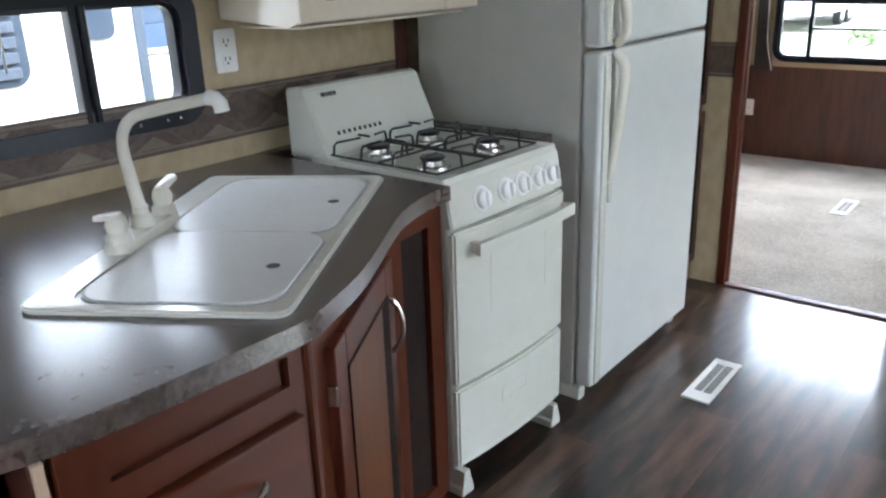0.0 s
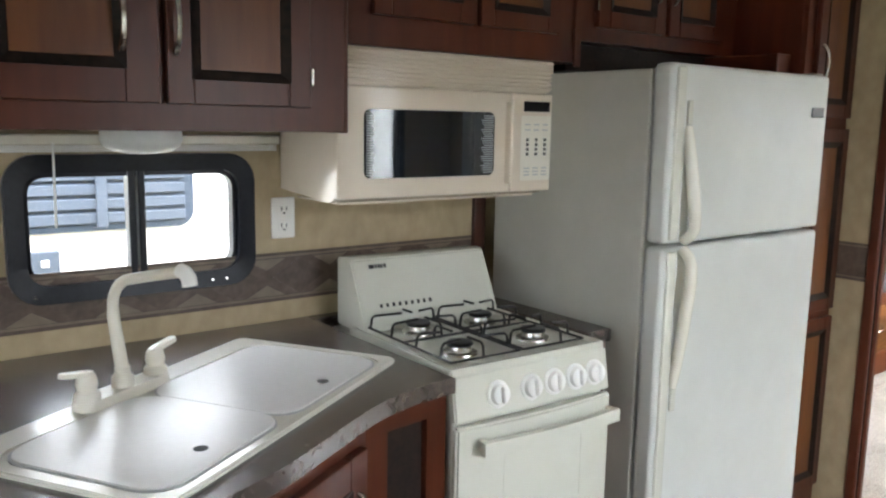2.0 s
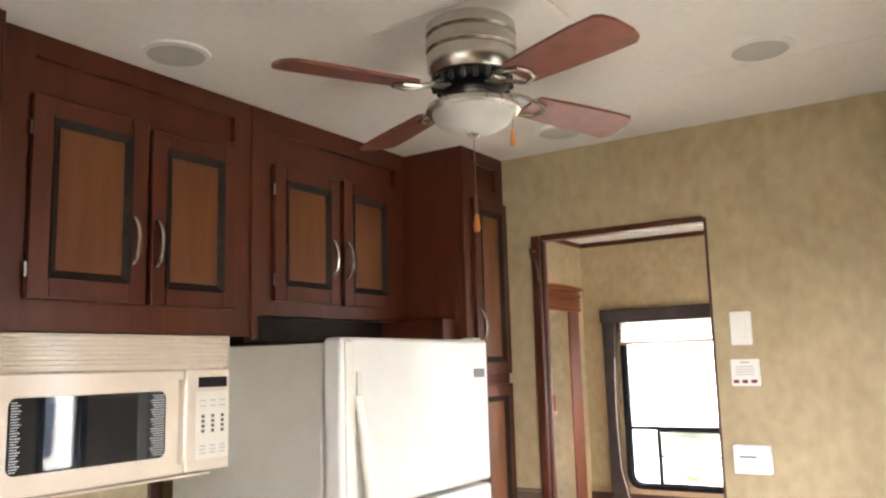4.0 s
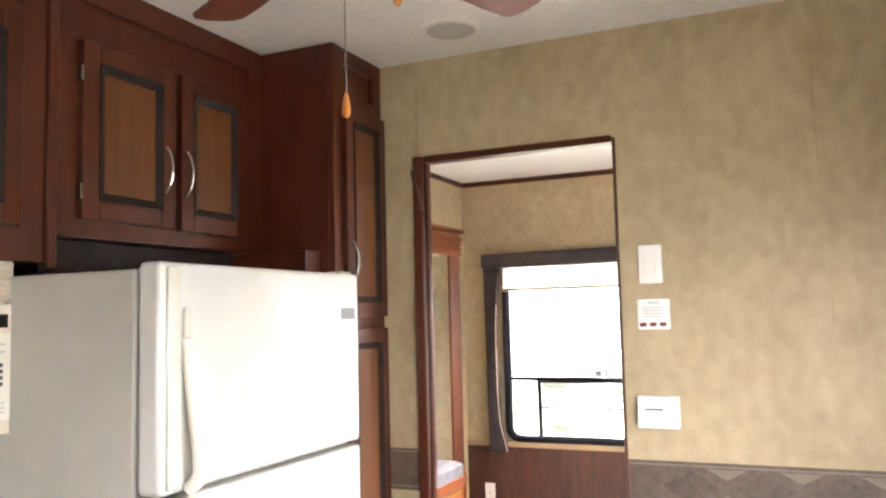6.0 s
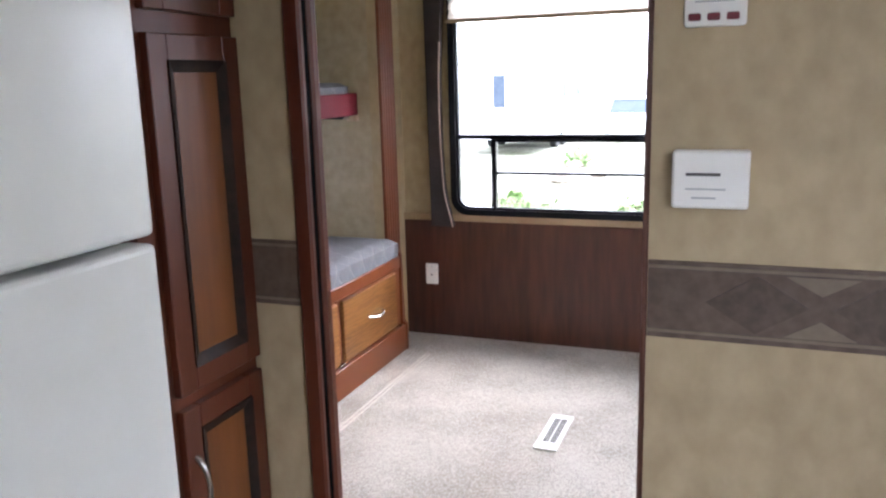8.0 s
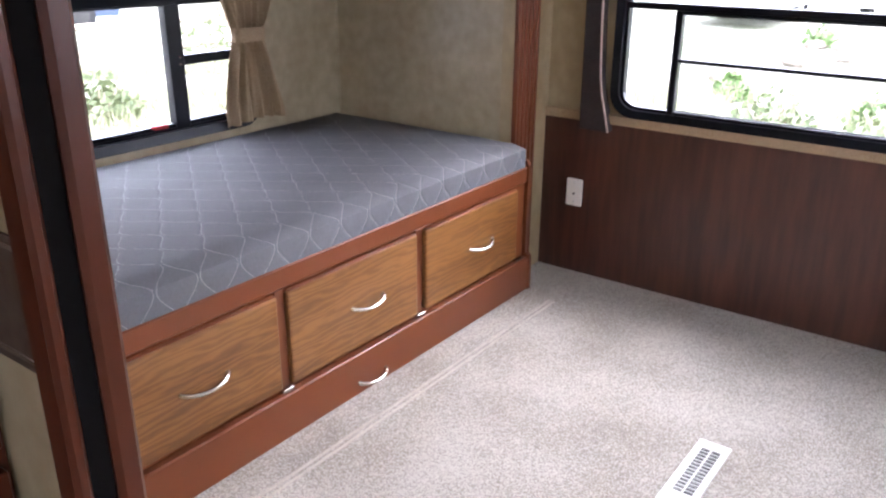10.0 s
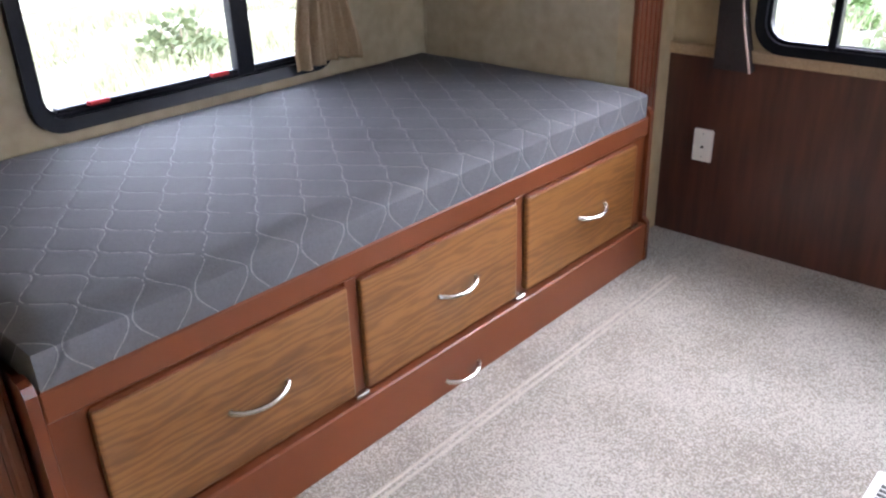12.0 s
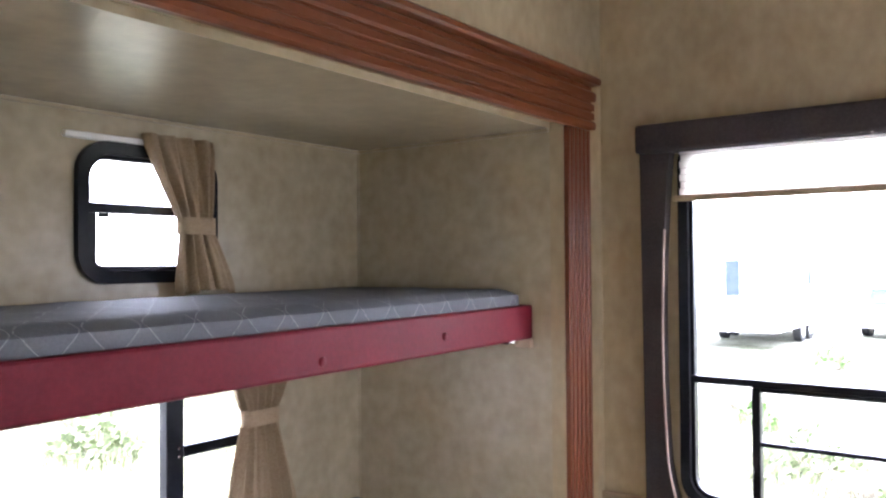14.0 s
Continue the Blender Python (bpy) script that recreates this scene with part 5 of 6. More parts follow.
box("housing", (-0.62, 4.0, CZ - 0.012), (-0.27, 4.28, CZ - 0.0005), WHITEPL, cl, 0.004)
box("diffuser", (-0.60, 4.02, CZ - 0.030), (-0.29, 4.26, CZ - 0.0125), FROST, cl, 0.006)


# ---- floor registers ----
def register(x0, x1, y0, y1, z, label):
    b = thing("floor_register", ((x0 + x1) / 2, (y0 + y1) / 2, z), label, "floor vent", "floor registers")
    w = 0.018
    bm = bmesh.new()
    ring(bm, [(x1, y1), (x0, y1), (x0, y0), (x1, y0)], [(x1 - w, y1 - 0.034), (x0 + w, y1 - 0.034), (x0 + w, y0 + 0.066), (x1 - w, y0 + 0.066)], z, z + 0.006, FLAT, 0.002)
    finish("frame", bm, WHITEPL, b)
    box("opening", (x0 + w, y0 + 0.066, z - 0.001), (x1 - w, y1 - 0.034, z + 0.0008), INK, b, 0)
    k = 14
    xm = (x0 + x1) / 2
    box("spine", (xm - 0.0018, y0 + 0.066, z + 0.001), (xm + 0.0018, y1 - 0.034, z + 0.0045), WHITEPL, b, 0)
    for i in range(k + 1):
        y = y0 + 0.066 + (y1 - y0 - 0.100) * i / k
        box("slat", (x0 + w, y - 0.0011, z + 0.001), (x1 - w, y + 0.0011, z + 0.003), WHITEPL, b, 0)
    return b


register(-0.585, -0.488, 2.250, 2.578, 0.0, "white metal register in the dark plank floor")
register(-0.702, -0.612, 4.644, 4.972, 0.0065, "white metal register in the beige carpet")

# ---- bunk room: slide trim, lower bed, upper bunk ----
tr = thing("trim_bunk_opening", (BX, 4.6, 0), "fluted cherry casing round the bunk opening", "trim", kind="structure")
for y0, y1 in ((5.602, 5.755), (3.470, 3.618)):
    po = box("post", (BX - 0.002, y0, 0.0), (BX + 0.018, y1, 1.930), REDCHERRY, tr, 0.003)
    for k in range(5):
        yy = y0 + 0.018 + k * (y1 - y0 - 0.036) / 4
        box("flute", (BX + 0.0182, yy - 0.010, 0.0), (BX + 0.025, yy + 0.010, 1.929), REDCHERRY, po, 0.0045)
hd = box("header", (BX - 0.002, 3.470, 1.931), (BX + 0.022, 5.765, 2.080), REDCHERRY_H, tr, 0.003)
for z0, z1, n in ((1.931, 1.960, 0.034), (1.966, 1.990, 0.028), (1.996, 2.020, 0.028), (2.026, 2.060, 0.036), (2.0805, 2.105, 0.056)):
    box("fillet", (BX + 0.0222 if z0 < 2.08 else BX - 0.002, 3.462, z0), (BX + n, 5.775, z1), REDCHERRY_H, hd, 0.006)

bed = thing("lower_bunk_bed", (-2.1, 4.6, 0), "built-in lower bunk base with three oak doors", "bed")
FB = -1.668
MBD = axes((FB, 0, 0), (0, 1, 0), (1, 0, 0))
bm = bmesh.new()
for a, b, c, d in cells(3.640, 5.585, 0.095, 0.500, [(3.715, 5.50, 0.165, 0.435)]):
    add_box(bm, (a, -0.022, c), (b, 0, d), 0, MBD)
finish("face_frame", bm, REDCHERRY_H, bed)
box("body", (-2.60, 3.645, 0.0), (FB - 0.0225, 5.583, 0.485), REDCHERRY, bed, 0.002)
box("top_rail", (3.640, 0.0002, 0.450), (5.585, 0.010, 0.512), REDCHERRY_H, bed, 0.004, M=MBD)
box("plinth", (3.632, 0.0, 0.004), (5.592, 0.030, 0.143), REDCHERRY_H, bed, 0.004, M=MBD)
for u in (4.303, 4.909):
    box("stile", (u - 0.018, 0.0002, 0.1435), (u + 0.018, 0.006, 0.4495), REDCHERRY, bed, 0.002, M=MBD)
for u in (5.5855, 3.618):
    bm = bmesh.new()
    prism(bm, [(-0.03, 0.0), (0.034, 0.0), (0.034, 0.146), (0.014, 0.160), (0.014, 0.515), (0.006, 0.532), (-0.008, 0.538), (-0.03, 0.538)], u, u + 0.021, Matrix.Translation((FB, 0, 0)), 0.003)
    finish("end_board", bm, REDCHERRY, bed, "end board with a rounded top")
for u0, u1 in ((3.706, 4.284), (4.322, 4.886), (4.932, 5.508)):
    d = box("door", (u0, 0.0005, 0.158), (u1, 0.020, 0.440), OAK, bed, 0.007, M=MBD, seg=2)
    box("door_edge", (u0 + 0.004, 0.004, 0.4405), (u1 - 0.004, 0.019, 0.4435), REDCHERRY_H, d, 0.001, M=MBD)
    pull(d, MBD @ Vector(((u0 + u1) / 2 + 0.035, 0.020, 0.298)), (0, 1, 0), (1, 0, -0.25), 0.140, 0.026)
    box("hinge", (u1 - 0.004, 0.006, 0.147), (u1 + 0.036, 0.024, 0.157), NICKEL, d, 0.002, "bright hinge at the lower corner", M=MBD)
pull(bed, MBD @ Vector((4.640, 0.030, 0.046)), (0, 1, 0), (1, 0, -0.25), 0.125, 0.024)


def mattress(name, lo, hi, label, bev=0.028):
    """A foam mattress in a boxed cover: quilted top with its underside, and the side band."""
    t = thing(name, ((lo[0] + hi[0]) / 2, (lo[1] + hi[1]) / 2, lo[2]), label, "mattress", "bunk mattresses")
    nx, ny = 26, 50

    def spot(side, i, j):
        u, v = i / nx, j / ny
        x, y = lo[0] + (hi[0] - lo[0]) * u, lo[1] + (hi[1] - lo[1]) * v
        e = min(u * (hi[0] - lo[0]), (1 - u) * (hi[0] - lo[0]), v * (hi[1] - lo[1]), (1 - v) * (hi[1] - lo[1]))
        drop = bev * max(0.0, 1 - e / 0.05) ** 2
        puff = 0.0035 * noise.noise(Vector((x * 9, y * 9, side)))
        return Vector((x, y, (hi[2] - drop + puff) if side else lo[2] + drop * 0.3))

    bm = bmesh.new()
    for side in (0, 1):
        vs = {(i, j): bm.verts.new(spot(side, i, j)) for i in range(nx + 1) for j in range(ny + 1)}
        for i in range(nx):
            for j in range(ny):
                bm.faces.new((vs[i, j], vs[i + 1, j], vs[i + 1, j + 1], vs[i, j + 1]))
    finish("cover", bm, TICKING, t, smooth=True)
    bm = bmesh.new()
    rim = [(i, 0) for i in range(nx)] + [(nx, j) for j in range(ny)] + [(i, ny) for i in range(nx, 0, -1)] + [(0, j) for j in range(ny, 0, -1)]
    low, top = [bm.verts.new(spot(0, *q)) for q in rim], [bm.verts.new(spot(1, *q)) for q in rim]
    for k in range(len(rim)):
        m = (k + 1) % len(rim)
        bm.faces.new((low[k], low[m], top[m], top[k]))
    finish("side_band", bm, TICKING, t, smooth=True)
    return t


mattress("mattress", (-2.635, 3.645, 0.506), (-1.658, 5.565, 0.612), "grey quilted bare mattress on the lower bunk")
bunk_mattress = mattress("mattress", (-2.625, 3.640, 1.332), (-1.895, 5.555, 1.402), "thin grey quilted mattress on the upper bunk", 0.022)
ub = thing("upper_bunk", (-2.2, 4.6, 1.24), "upper bunk board wrapped in dark red vinyl", "bunk bed")
box("board", (-2.63, 3.625, 1.238), (-1.885, 5.575, 1.330), REDVINYL, ub, 0.008, seg=2)
box("fascia", (-1.8845, 3.622, 1.236), (-1.862, 5.590, 1.348), REDVINYL, ub, 0.008, seg=2)
box("side_strip", (-2.62, 5.5755, 1.238), (-1.885, 5.590, 1.348), REDVINYL, ub, 0.005)
for y in (4.62, 5.10):
    lathe("tuft_button", [(0.012, 0), (0.010, 0.004), (0.004, 0.006)], (0, 0, 0), REDVINYL, ub, 12, axes((-1.862, y, 1.268 if y < 5 else 1.285), (0, 1, 0), (1, 0, 0)) @ Matrix.Rotation(radians(-90), 4, "X"))
for o in (*ub.children, *bunk_mattress.children):     # the bunk hangs a little lower at its head
    for v in o.data.vertices:
        v.co.z += 0.009 * ((v.co + ORG[o]).y - 5.59)
bk = thing("bunk_bracket", (-1.98, 5.57, 1.22), "black folding bracket with a bright catch under the bunk", "bracket")
bm = bmesh.new()
prism(bm, [(-1.915, 1.2355), (-2.20, 1.2355), (-2.20, 1.2285), (-1.99, 1.217), (-1.935, 1.216)], 5.545, 5.570, Matrix.Identity(4), 0.002)
finish("arm", bm, BLACK, bk)
box("catch", (-1.955, 5.548, 1.2175), (-1.905, 5.572, 1.2345), CHROME, bk, 0.003, "bright catch")
wd = tagged(box("wood_block", (-1.925, 5.575, 1.205), (-1.865, 5.5995, 1.2355), PALEWOOD), "small raw wood cleat under the bunk end", "cleat")


def curtain(name, ys, zs, x0, label, folds=5, amp=0.017, tie=None, wide=None, skew=0.0, skew_b=0.0):
    """A gathered cloth on the back wall between y ys and z zs, pinched at the height tie."""
    c = thing(name, (x0, sum(ys) / 2, zs[0]), label, "curtain", "tied bunk curtains")
    bm = bmesh.new()
    nu, nv = 60, 40
    g = []
    mid, half = sum(ys) / 2, (ys[1] - ys[0]) / 2
    for j in range(nv + 1):
        z = zs[1] + (zs[0] - zs[1]) * j / nv
        k = math.exp(-((z - tie) / 0.05) ** 2)
        g_ = abs(z - tie) / ((zs[1] - tie) if z > tie else (tie - zs[0]))
        w = half * (0.46 + 0.54 * min(1.0, g_ * 1.15) ** 0.85 * (1.0 if z > tie else wide))
        off = skew * max(0.0, (zs[1] - z)) / (zs[1] - zs[0]) + (skew_b * (tie - z) if z < tie else 0)
        row = []
        for i in range(nu + 1):
            s = i / nu * 2 - 1
            f = math.sin(math.pi * folds * (s + 0.05 * math.sin(9 * z))) + 0.35 * math.sin(2.3 * math.pi * folds * s + 5 * z)
            row.append(bm.verts.new((x0 + 0.022 + amp * (1 - 0.35 * k) * f, mid + off + s * w, z + 0.008 * math.sin(3 * s + 1) * (j == nv))))
        g.append(row)
    for a, b in zip(g, g[1:]):
        for i in range(nu):
            bm.faces.new((a[i], a[i + 1], b[i + 1], b[i]))
    cl_ = finish("cloth", bm, CURTAIN, c, smooth=True)
    so = cl_.modifiers.new("thickness", "SOLIDIFY")
    so.thickness = 0.003
    off = skew * (zs[1] - tie) / (zs[1] - zs[0])
    bm = bmesh.new()
    pts = rounded(mid + off - half * 0.52, mid + off + half * 0.52, 0, 0.05, 0.022, 5)
    ring(bm, [(x0 + n, y) for y, n in pts], [(x0 + n * 0.86 + 0.003, mid + off + (y - mid - off) * 0.95) for y, n in pts], tie - 0.026, tie + 0.026, FLAT)
    finish("tieback", bm, CURTAIN, c, "tan tieback band", True)
    return c


curtain("bunk_curtain", (4.935, 5.215), (0.655, 1.235), NX + 0.021, "tan curtain tied back beside the lower bunk window", tie=0.985, wide=1.0, skew=-0.02, skew_b=0.08)
curtain("bunk_curtain", (4.640, 4.885), (1.402, 1.872), NX + 0.021, "tan curtain tied back across the upper bunk window", 4, 0.015, tie=1.605, wide=0.85, skew=0.095, skew_b=0.0)
rod = tagged(box("curtain_rod", (NX, 4.415, 1.838), (NX + 0.020, 4.845, 1.856), WHITEPL), "white flat curtain rod over the upper window", "curtain rod")
lrod = tagged(box("curtain_rod", (NX, 4.92, 1.222), (NX + 0.012, 5.24, 1.2355), WHITEPL), "white flat curtain rod under the upper bunk", "curtain rod")

ex = thing("exit_sign", (NX, 4.02, 0.925), "small white exit sticker with red border", "sign")
box("plate", (3.968, 0, 0.898), (4.060, 0.0015, 0.948), WHITEPL, ex, 0, M=MN)
bm = bmesh.new()
ring(bm, [(4.056, 0.944), (3.972, 0.944), (3.972, 0.902), (4.056, 0.902)], [(4.053, 0.941), (3.975, 0.941), (3.975, 0.905), (4.053, 0.905)], 0.0015, 0.002, MN)
finish("border", bm, SIGN, ex)
tx = bpy.data.curves.new("lettering", "FONT")
tx.body, tx.size, tx.align_x, tx.align_y, tx.extrude = "EXIT", 0.038, "CENTER", "CENTER", 0.0003
tx.materials.append(SIGN)
tob = new("lettering", tx)
tob.parent = ex
tob.matrix_basis = Matrix.Translation((0.0021, -0.006, -0.002)) @ Matrix.Rotation(radians(90), 4, "Z") @ Matrix.Rotation(radians(90), 4, "X")
ORG[tob] = ORG[ex]

# carpet seam and crease, the highlights on their ridges put into a paler colour
box("seam", (-1.475, 3.950, 0.006), (-1.10, 3.960, 0.0085), SEAM_HIGHLIT, carpet, 0.001)
for lo, hi in (((-1.512, 3.62, 0.006), (-1.504, 5.54, 0.0115)), ((-1.492, 3.62, 0.006), (-1.484, 5.54, 0.0110))):
    box("seam", lo, hi, SEAM_HIGHLIT, carpet, 0.001)

# ---- outside ----
bm = bmesh.new()
bmesh.ops.create_grid(bm, x_segments=8, y_segments=8, size=400)
bmesh.ops.translate(bm, vec=(0, 0, -0.75), verts=bm.verts)
ground = tagged(finish("ground", bm, GROUND), "pale gravel lot with patches of dry grass", "ground", kind="structure")


def trailer(at, turn, length, label, decal=True, height=2.7):
    """A parked travel trailer: body, windows, stripe and wheels; at is the middle of its base on the ground."""
    M = pose(at[0], at[1], -0.75, 0, 0, turn)
    t = thing("travel_trailer", M.translation, label, "trailer", "parked trailers")
    h = length / 2
    bm = bmesh.new()
    prism(bm, [(-h, 0.45), (h, 0.45), (h, height - 0.1), (h - 0.25, height + 0.35), (-h + 0.35, height + 0.35), (-h, height - 0.4)], -1.2, 1.2, M, 0.05)
    finish("body", bm, EXTWALL, t)
    for k in range(int(length / 2.2)):
        u = -h + 1.2 + k * 2.1
        for s in (-1, 1):
            bm = bmesh.new()
            prism(bm, rounded(u, u + 0.9, 1.55, 2.15, 0.08, 3), 1.2 * s, 1.235 * s, M)
            w = finish("window", bm, BLUEGLASS, t, "tinted window")
    for e in (-1, 1):
        box("end_window", (h * e - 0.02, -0.30, 1.35), (h * e + 0.02, 0.05, 2.25), BLUEGLASS, t, 0.01, "tall tinted end window", M=M)
    if decal:
        for s in (-1, 1):
            box("stripe", (-h + 0.3, 1.202 * s, 0.95), (h - 0.6, 1.212 * s, 1.12), DECAL, t, 0, M=M)
    for u in (-0.5, 0.4):
        for s in (-1, 1):
            q = M @ Matrix.Translation((u, 1.02 * s, 0.34)) @ Matrix.Rotation(radians(90), 4, "X")
            wl_ = lathe("wheel", [(0.10, -0.10), (0.34, -0.10), (0.345, 0.0), (0.34, 0.10), (0.10, 0.10)], (0, 0, 0), TYRE, t, 20, q)
            lathe("rim", [(0.02, -0.112), (0.19, -0.106), (0.19, 0.106), (0.02, 0.112)], (0, 0, 0), EXTWALL, wl_, 16, q)
    return t


# neighbour seen through the kitchen window, with louvred blue window
nb = thing("neighbour_trailer", (-4.6, 0.5, -0.75), "white trailer parked alongside with a louvred window", "trailer", "parked trailers")
box("body", (-7.0, -4.5, -0.3), (-4.4, 2.80, 2.6), EXTWALL, nb, 0.06)
MNB = axes((-4.4, 0, 0), (0, 1, 0), (1, 0, 0))
bm = bmesh.new()
prism(bm, rounded(0.62, 2.05, 0.84, 1.66, 0.10), 0.0, 0.03, MNB)
nw = finish("window", bm, BLUEGLASS, nb, "tinted window with slats")
for k in range(9):
    box("slat", (0.68, 0.031, 0.885 + k * 0.083), (1.99, 0.05, 0.945 + k * 0.083), SLATBLUE, nw, 0.004, M=MNB)
box("window_divider", (1.47, 0.0505, 0.86), (1.53, 0.065, 1.64), SLATBLUE, nw, 0.004, M=MNB)
bm = bmesh.new()
prism(bm, rounded(2.40, 2.60, 1.05, 1.66, 0.06), 0.0, 0.03, MNB)
finish("window", bm, BLUEGLASS, nb, "small dark window")
box("corner_trim", (2.74, 0.0, -0.25), (2.805, 0.025, 2.5), SLATBLUE, nb, 0.005, M=MNB)
box("hatch", (1.11, 0.0, 0.60), (1.27, 0.02, 0.74), SLATBLUE, nb, 0.01, M=MNB)
box("hatch_lock", (1.17, 0.02, 0.65), (1.21, 0.03, 0.69), EXTWALL, nb, 0.002, M=MNB)

trailer((-6.9, 27.5), 90, 7.0, "white travel trailer parked behind the lot")
trailer((2.5, 46.0), 8, 8.0, "white travel trailer far across the lot")
trailer((12.0, 30.0), -12, 8.0, "white travel trailer far across the lot")
trailer((-16.0, 30.0), 20, 7.0, "white travel trailer far across the lot")
# out of view: added to whiten the microwave's reflection and bounce daylight
trailer((5.6, 2.6), 90, 8.0, "white travel trailer added on the entry side as a reflector")
trailer((-22.0, 8.0), 80, 8.0, "white travel trailer beyond the field")


def shrub(at, r, n, label, material=LEAF, seed=1, stuff=False):
    rnd = random.Random(seed)
    s = thing("shrub", (at[0], at[1], -0.75), label, "shrub", "weeds and shrubs")
    bm = bmesh.new()
    for _ in range(n):
        a, q = rnd.uniform(0, 6.283), rnd.random() ** 0.5 * r
        h = rnd.uniform(0.02, 1) ** 1.2 * r * 1.1 * (1.1 - (q / r) ** 2 * 0.8)
        c = Vector((at[0] + q * math.cos(a), at[1] + q * math.sin(a), -0.75 + h))
        d = Vector((rnd.gauss(0, 1), rnd.gauss(0, 1), rnd.gauss(0.4, 1))).normalized()
        e = d.orthogonal().normalized() * rnd.uniform(0.02, 0.05)
        l_ = rnd.uniform(0.05, 0.13)
        bm.faces.new([bm.verts.new(p) for p in (c, c + d * l_ * 0.5 + e, c + d * l_, c + d * l_ * 0.5 - e)])
    finish("leaves", bm, material, s)
    bm = bmesh.new()
    for k in range(7):
        a = k * 0.9 + seed
        add_tube(bm, [(at[0], at[1], -0.78), (at[0] + 0.3 * r * math.cos(a), at[1] + 0.3 * r * math.sin(a), -0.75 + 0.5 * r), (at[0] + 0.55 * r * math.cos(a), at[1] + 0.55 * r * math.sin(a), -0.75 + 0.9 * r)], 0.012, 5)
    finish("stems", bm, FENCE, s)
    return s


for k, (x, y, r) in enumerate(((-7.6, 10.2, 0.36), (-9.0, 8.2, 0.5), (-6.2, 11.5, 0.6), (-11.5, 12.2, 0.9), (-1.0, 11.2, 0.7), (0.6, 12.4, 0.8), (-2.4, 12.0, 0.5), (2.4, 10.6, 0.6), (-0.2, 9.4, 0.4))):
    shrub((x, y), r, 700, "low green weeds on the pale lot", LEAF, k + 3)


def grass(name, area, n, label, seed):
    rnd = random.Random(seed)
    bm = bmesh.new()
    for _ in range(n):
        x, y = rnd.uniform(area[0], area[1]), rnd.uniform(area[2], area[3])
        if noise.noise(Vector((x * 0.6, y * 0.6, 3))) < -0.05:
            continue
        a, h = rnd.uniform(0, 6.283), rnd.uniform(0.08, 0.34)
        b = Vector((x, y, -0.76))
        w = Vector((math.cos(a), math.sin(a), 0)) * 0.012
        tip = b + Vector((rnd.gauss(0, 0.08), rnd.gauss(0, 0.08), h))
        bm.faces.new([bm.verts.new(p) for p in (b - w, b + w, tip)])
    return tagged(finish(name, bm, DRYGRASS), label, "grass", kind="stuff")


grass("grass_patch", (-13, -4.5, 4.5, 13), 26000, "dry pale grass in the field beside the trailer", 5)
grass("grass_behind", (-5, 5, 8.0, 14.5), 22000, "dry pale grass behind the trailer", 6)
fe = thing("rail_fence", (-12, 9, -0.75), "weathered wooden rail fence across the field", "fence")
for k in range(7):
    box("post", (-12.05 + k * 0.15, 5 + k * 2.2, -0.8), (-11.93 + k * 0.15, 5.12 + k * 2.2, 0.25), FENCE, fe, 0.01)
for z in (-0.35, 0.05):
    tube("rail", [(-12.0, 4.6, z), (-10.95, 20.0, z + 0.03)], 0.05, FENCE, fe, 8)



def car(at, turn, paint, label):
    """A parked car: lower body, glazed cabin with its roof, four wheels."""
    M = pose(at[0], at[1], -0.75, 0, 0, turn)
    c = thing("parked_car", M.translation, label, "car", "parked cars")
    bm = bmesh.new()
    prism(bm, [(-2.2, 0.30), (2.2, 0.30), (2.25, 0.62), (1.9, 0.82), (0.9, 0.90), (-1.6, 0.92), (-2.15, 0.85), (-2.25, 0.5)], -0.88, 0.88, M, 0.04)
    finish("body", bm, paint, c)
    bm = bmesh.new()
    prism(bm, [(-1.65, 0.93), (0.95, 0.91), (0.30, 1.36), (-1.15, 1.38)], -0.76, 0.76, M, 0.03)
    finish("window_band", bm, BLUEGLASS, c, "dark tinted car windows")
    bm = bmesh.new()
    prism(bm, [(-1.20, 1.381), (0.34, 1.361), (0.20, 1.44), (-1.0, 1.45)], -0.74, 0.74, M, 0.02)
    finish("roof", bm, paint, c)
    for u in (-1.35, 1.35):
        for s in (-1, 1):
            q = M @ Matrix.Translation((u, 0.80 * s, 0.32)) @ Matrix.Rotation(radians(90), 4, "X")
            w = lathe("wheel", [(0.10, -0.10), (0.32, -0.10), (0.325, 0.0), (0.32, 0.10), (0.10, 0.10)], (0, 0, 0), TYRE, c, 18, q)
            lathe("rim", [(0.02, -0.108), (0.19, -0.104), (0.19, 0.104), (0.02, 0.108)], (0, 0, 0), IRON, w, 14, q)
    return c


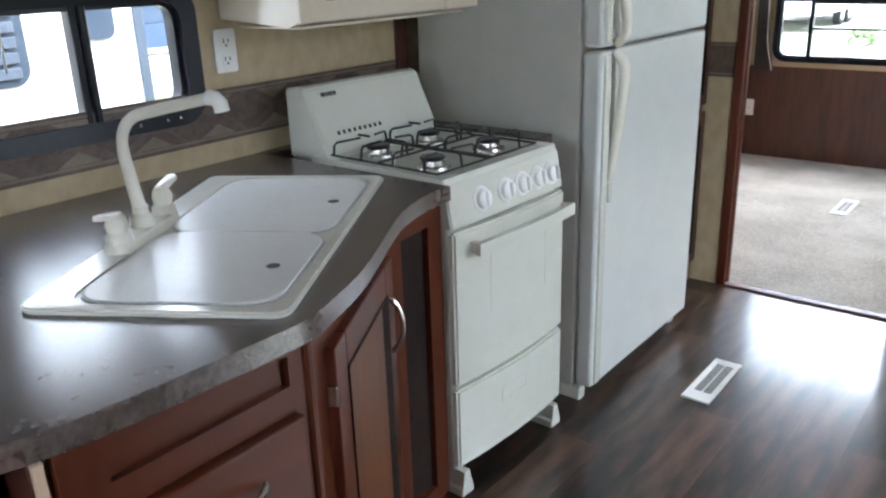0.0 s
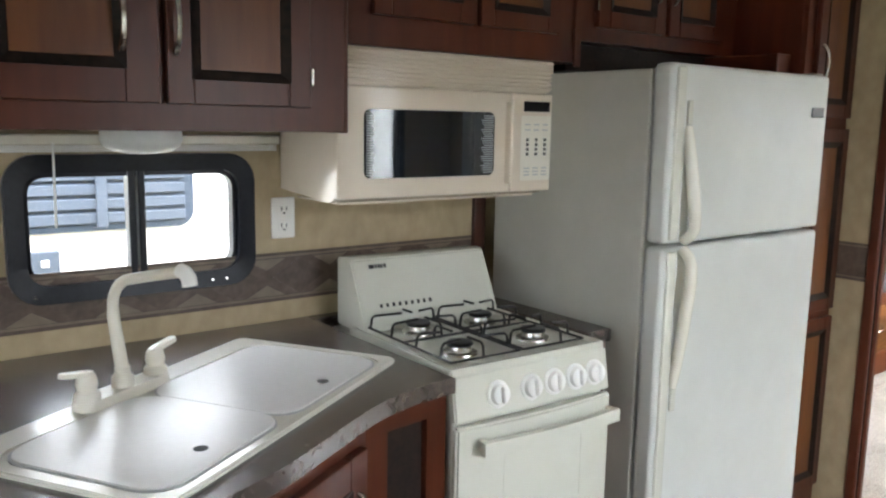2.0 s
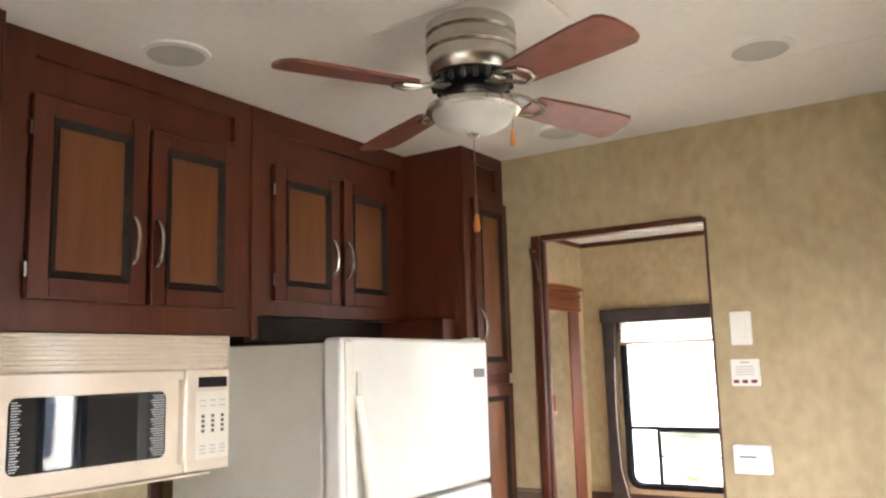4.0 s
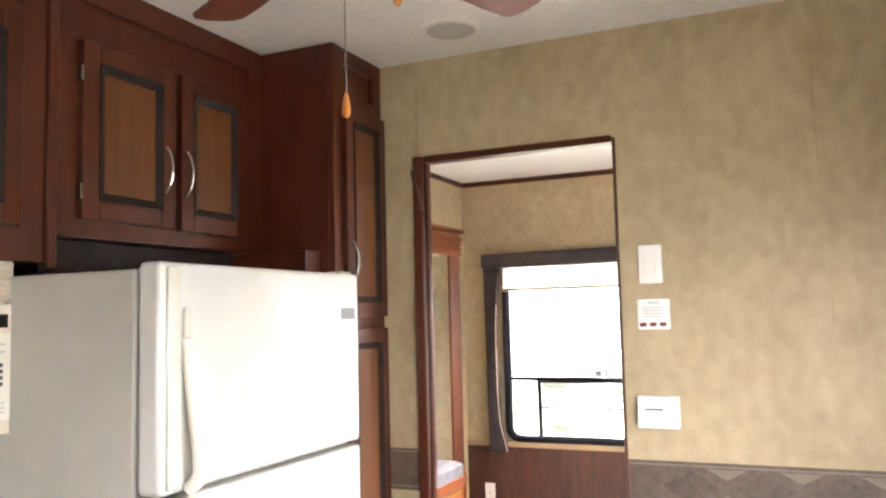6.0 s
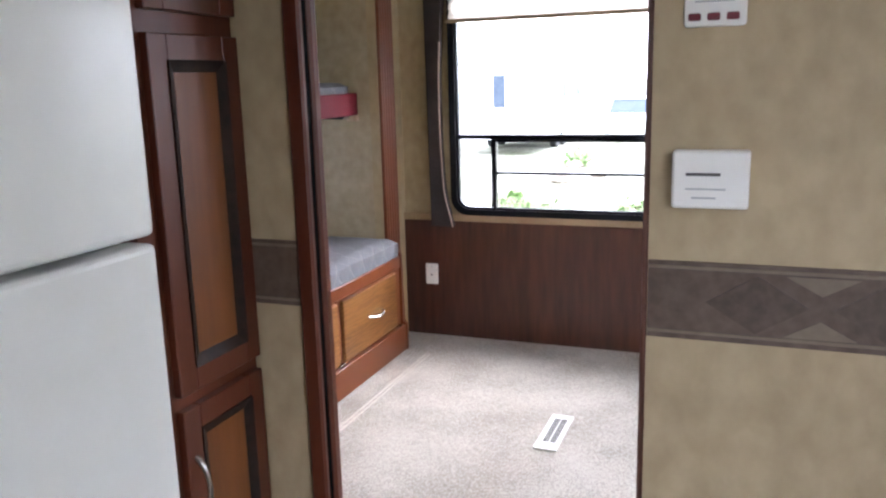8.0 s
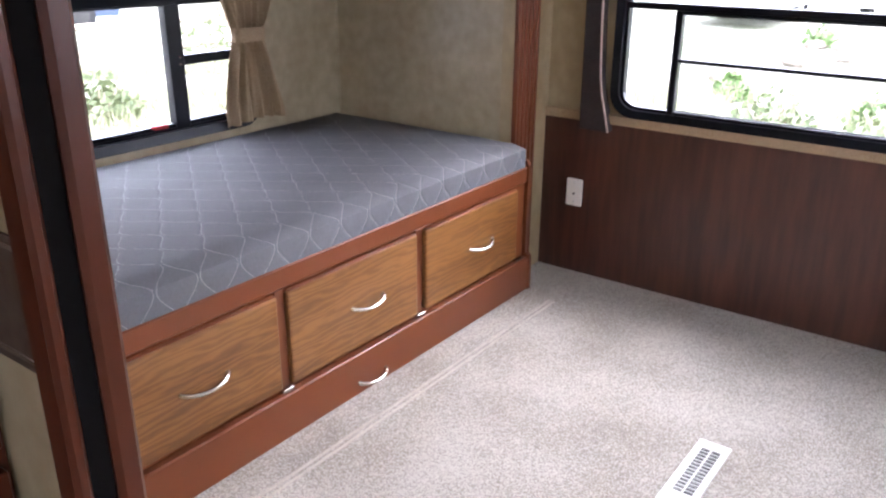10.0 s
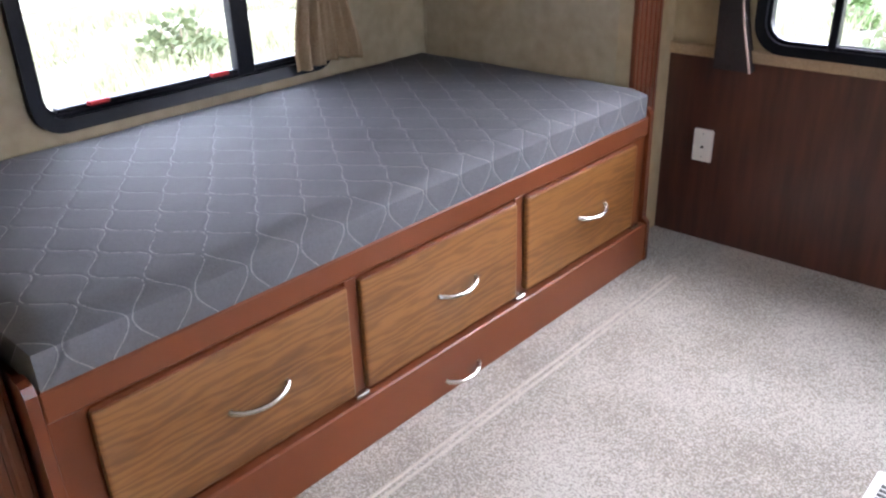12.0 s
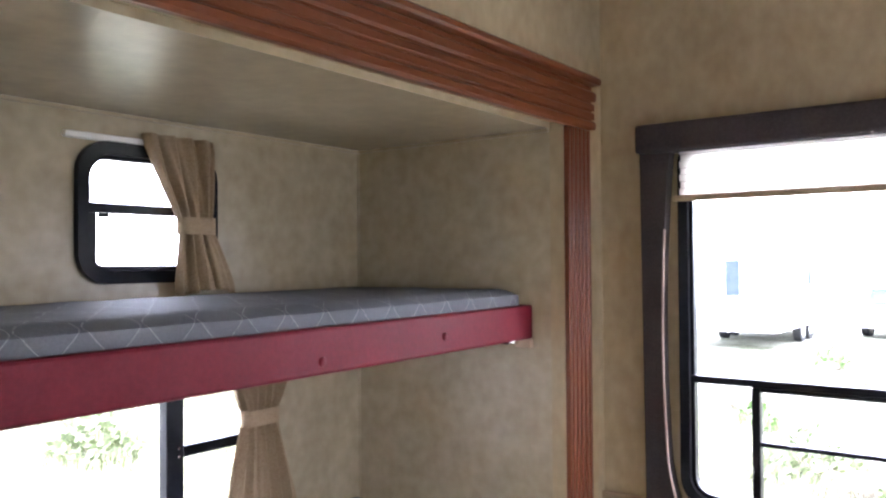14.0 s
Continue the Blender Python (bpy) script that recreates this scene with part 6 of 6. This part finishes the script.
for at, turn, paint, lab in (((-2.2, 41.0), 12, CARGREY, "grey car parked across the lot"), ((-1.0, 35.0), -8, EXTWALL, "white car parked across the lot"), ((3.5, 34.0), 20, CARGREY, "grey car parked across the lot"),
                             ((-11.8, 36.0), 30, EXTWALL, "white car parked across the lot"), ((-3.6, 31.0), 80, EXTWALL, "white car parked behind the weeds"), ((-16.5, 33.0), 75, CARBLUE, "dark blue car parked across the lot"),
                             ((-19.5, 12.5), 75, CARBLUE, "dark blue car parked beyond the field"), ((8.5, 30.0), 70, CARGREY, "grey car parked across the lot")):
    car(at, turn, paint, lab)


def rock(at, r, seed):
    rn = random.Random(seed)
    bm = bmesh.new()
    bmesh.ops.create_icosphere(bm, subdivisions=2, radius=r)
    for v in bm.verts:
        v.co *= 1 + 0.35 * noise.noise(v.co * 2.2 / r * 0.6 + Vector((seed, 0, 0)))
        v.co.z *= 0.6
    bmesh.ops.translate(bm, vec=(at[0], at[1], -0.75 + r * 0.25), verts=bm.verts)
    return tagged(finish("rock", bm, ROCK), "brown rock lying among the weeds", "rock", "rocks in the weeds")


rnd = random.Random(21)
for k in range(22):
    rock((rnd.uniform(-5.0, 3.0), rnd.uniform(10.0, 22.0)), rnd.uniform(0.12, 0.32), k)
for k in range(18):
    shrub((rnd.uniform(-6.5, 3.5), rnd.uniform(9.0, 22.0)), rnd.uniform(0.25, 0.5), 350, "dark green weeds behind the trailer", DARKLEAF, k + 40)

# ---- floor planks, last ----
rnd = random.Random(9)
pwid = 0.152
bm = bmesh.new()
add_box(bm, (0, 0, 0), (pwid - 0.0003, 0.912 - 0.0003, 0.006), 0.00015)
me_ob = finish("plank", bm, PLANK, floor)
cols = int((RX - KX) / pwid) + 1
count = 0
for c in range(cols):
    x = KX + c * pwid
    y = FY - rnd.random() * 0.9
    while y < DY + 0.015:
        a, b = max(y, FY), min(y + 0.912, DY + 0.018)
        x1 = min(x + pwid, RX)
        if b - a > 0.02 and x1 - x > 0.01:
            whole = b - a > 0.911 and x1 - x > pwid - 0.001
            q = me_ob if count == 0 and whole else me_ob.copy()
            if q is not me_ob:
                scene.collection.objects.link(q)
            q.location = (x, a, -0.006)
            q.scale = ((x1 - x) / pwid, (b - a) / 0.912, 1)
            count += 1 if whole else 0
        y += 0.912
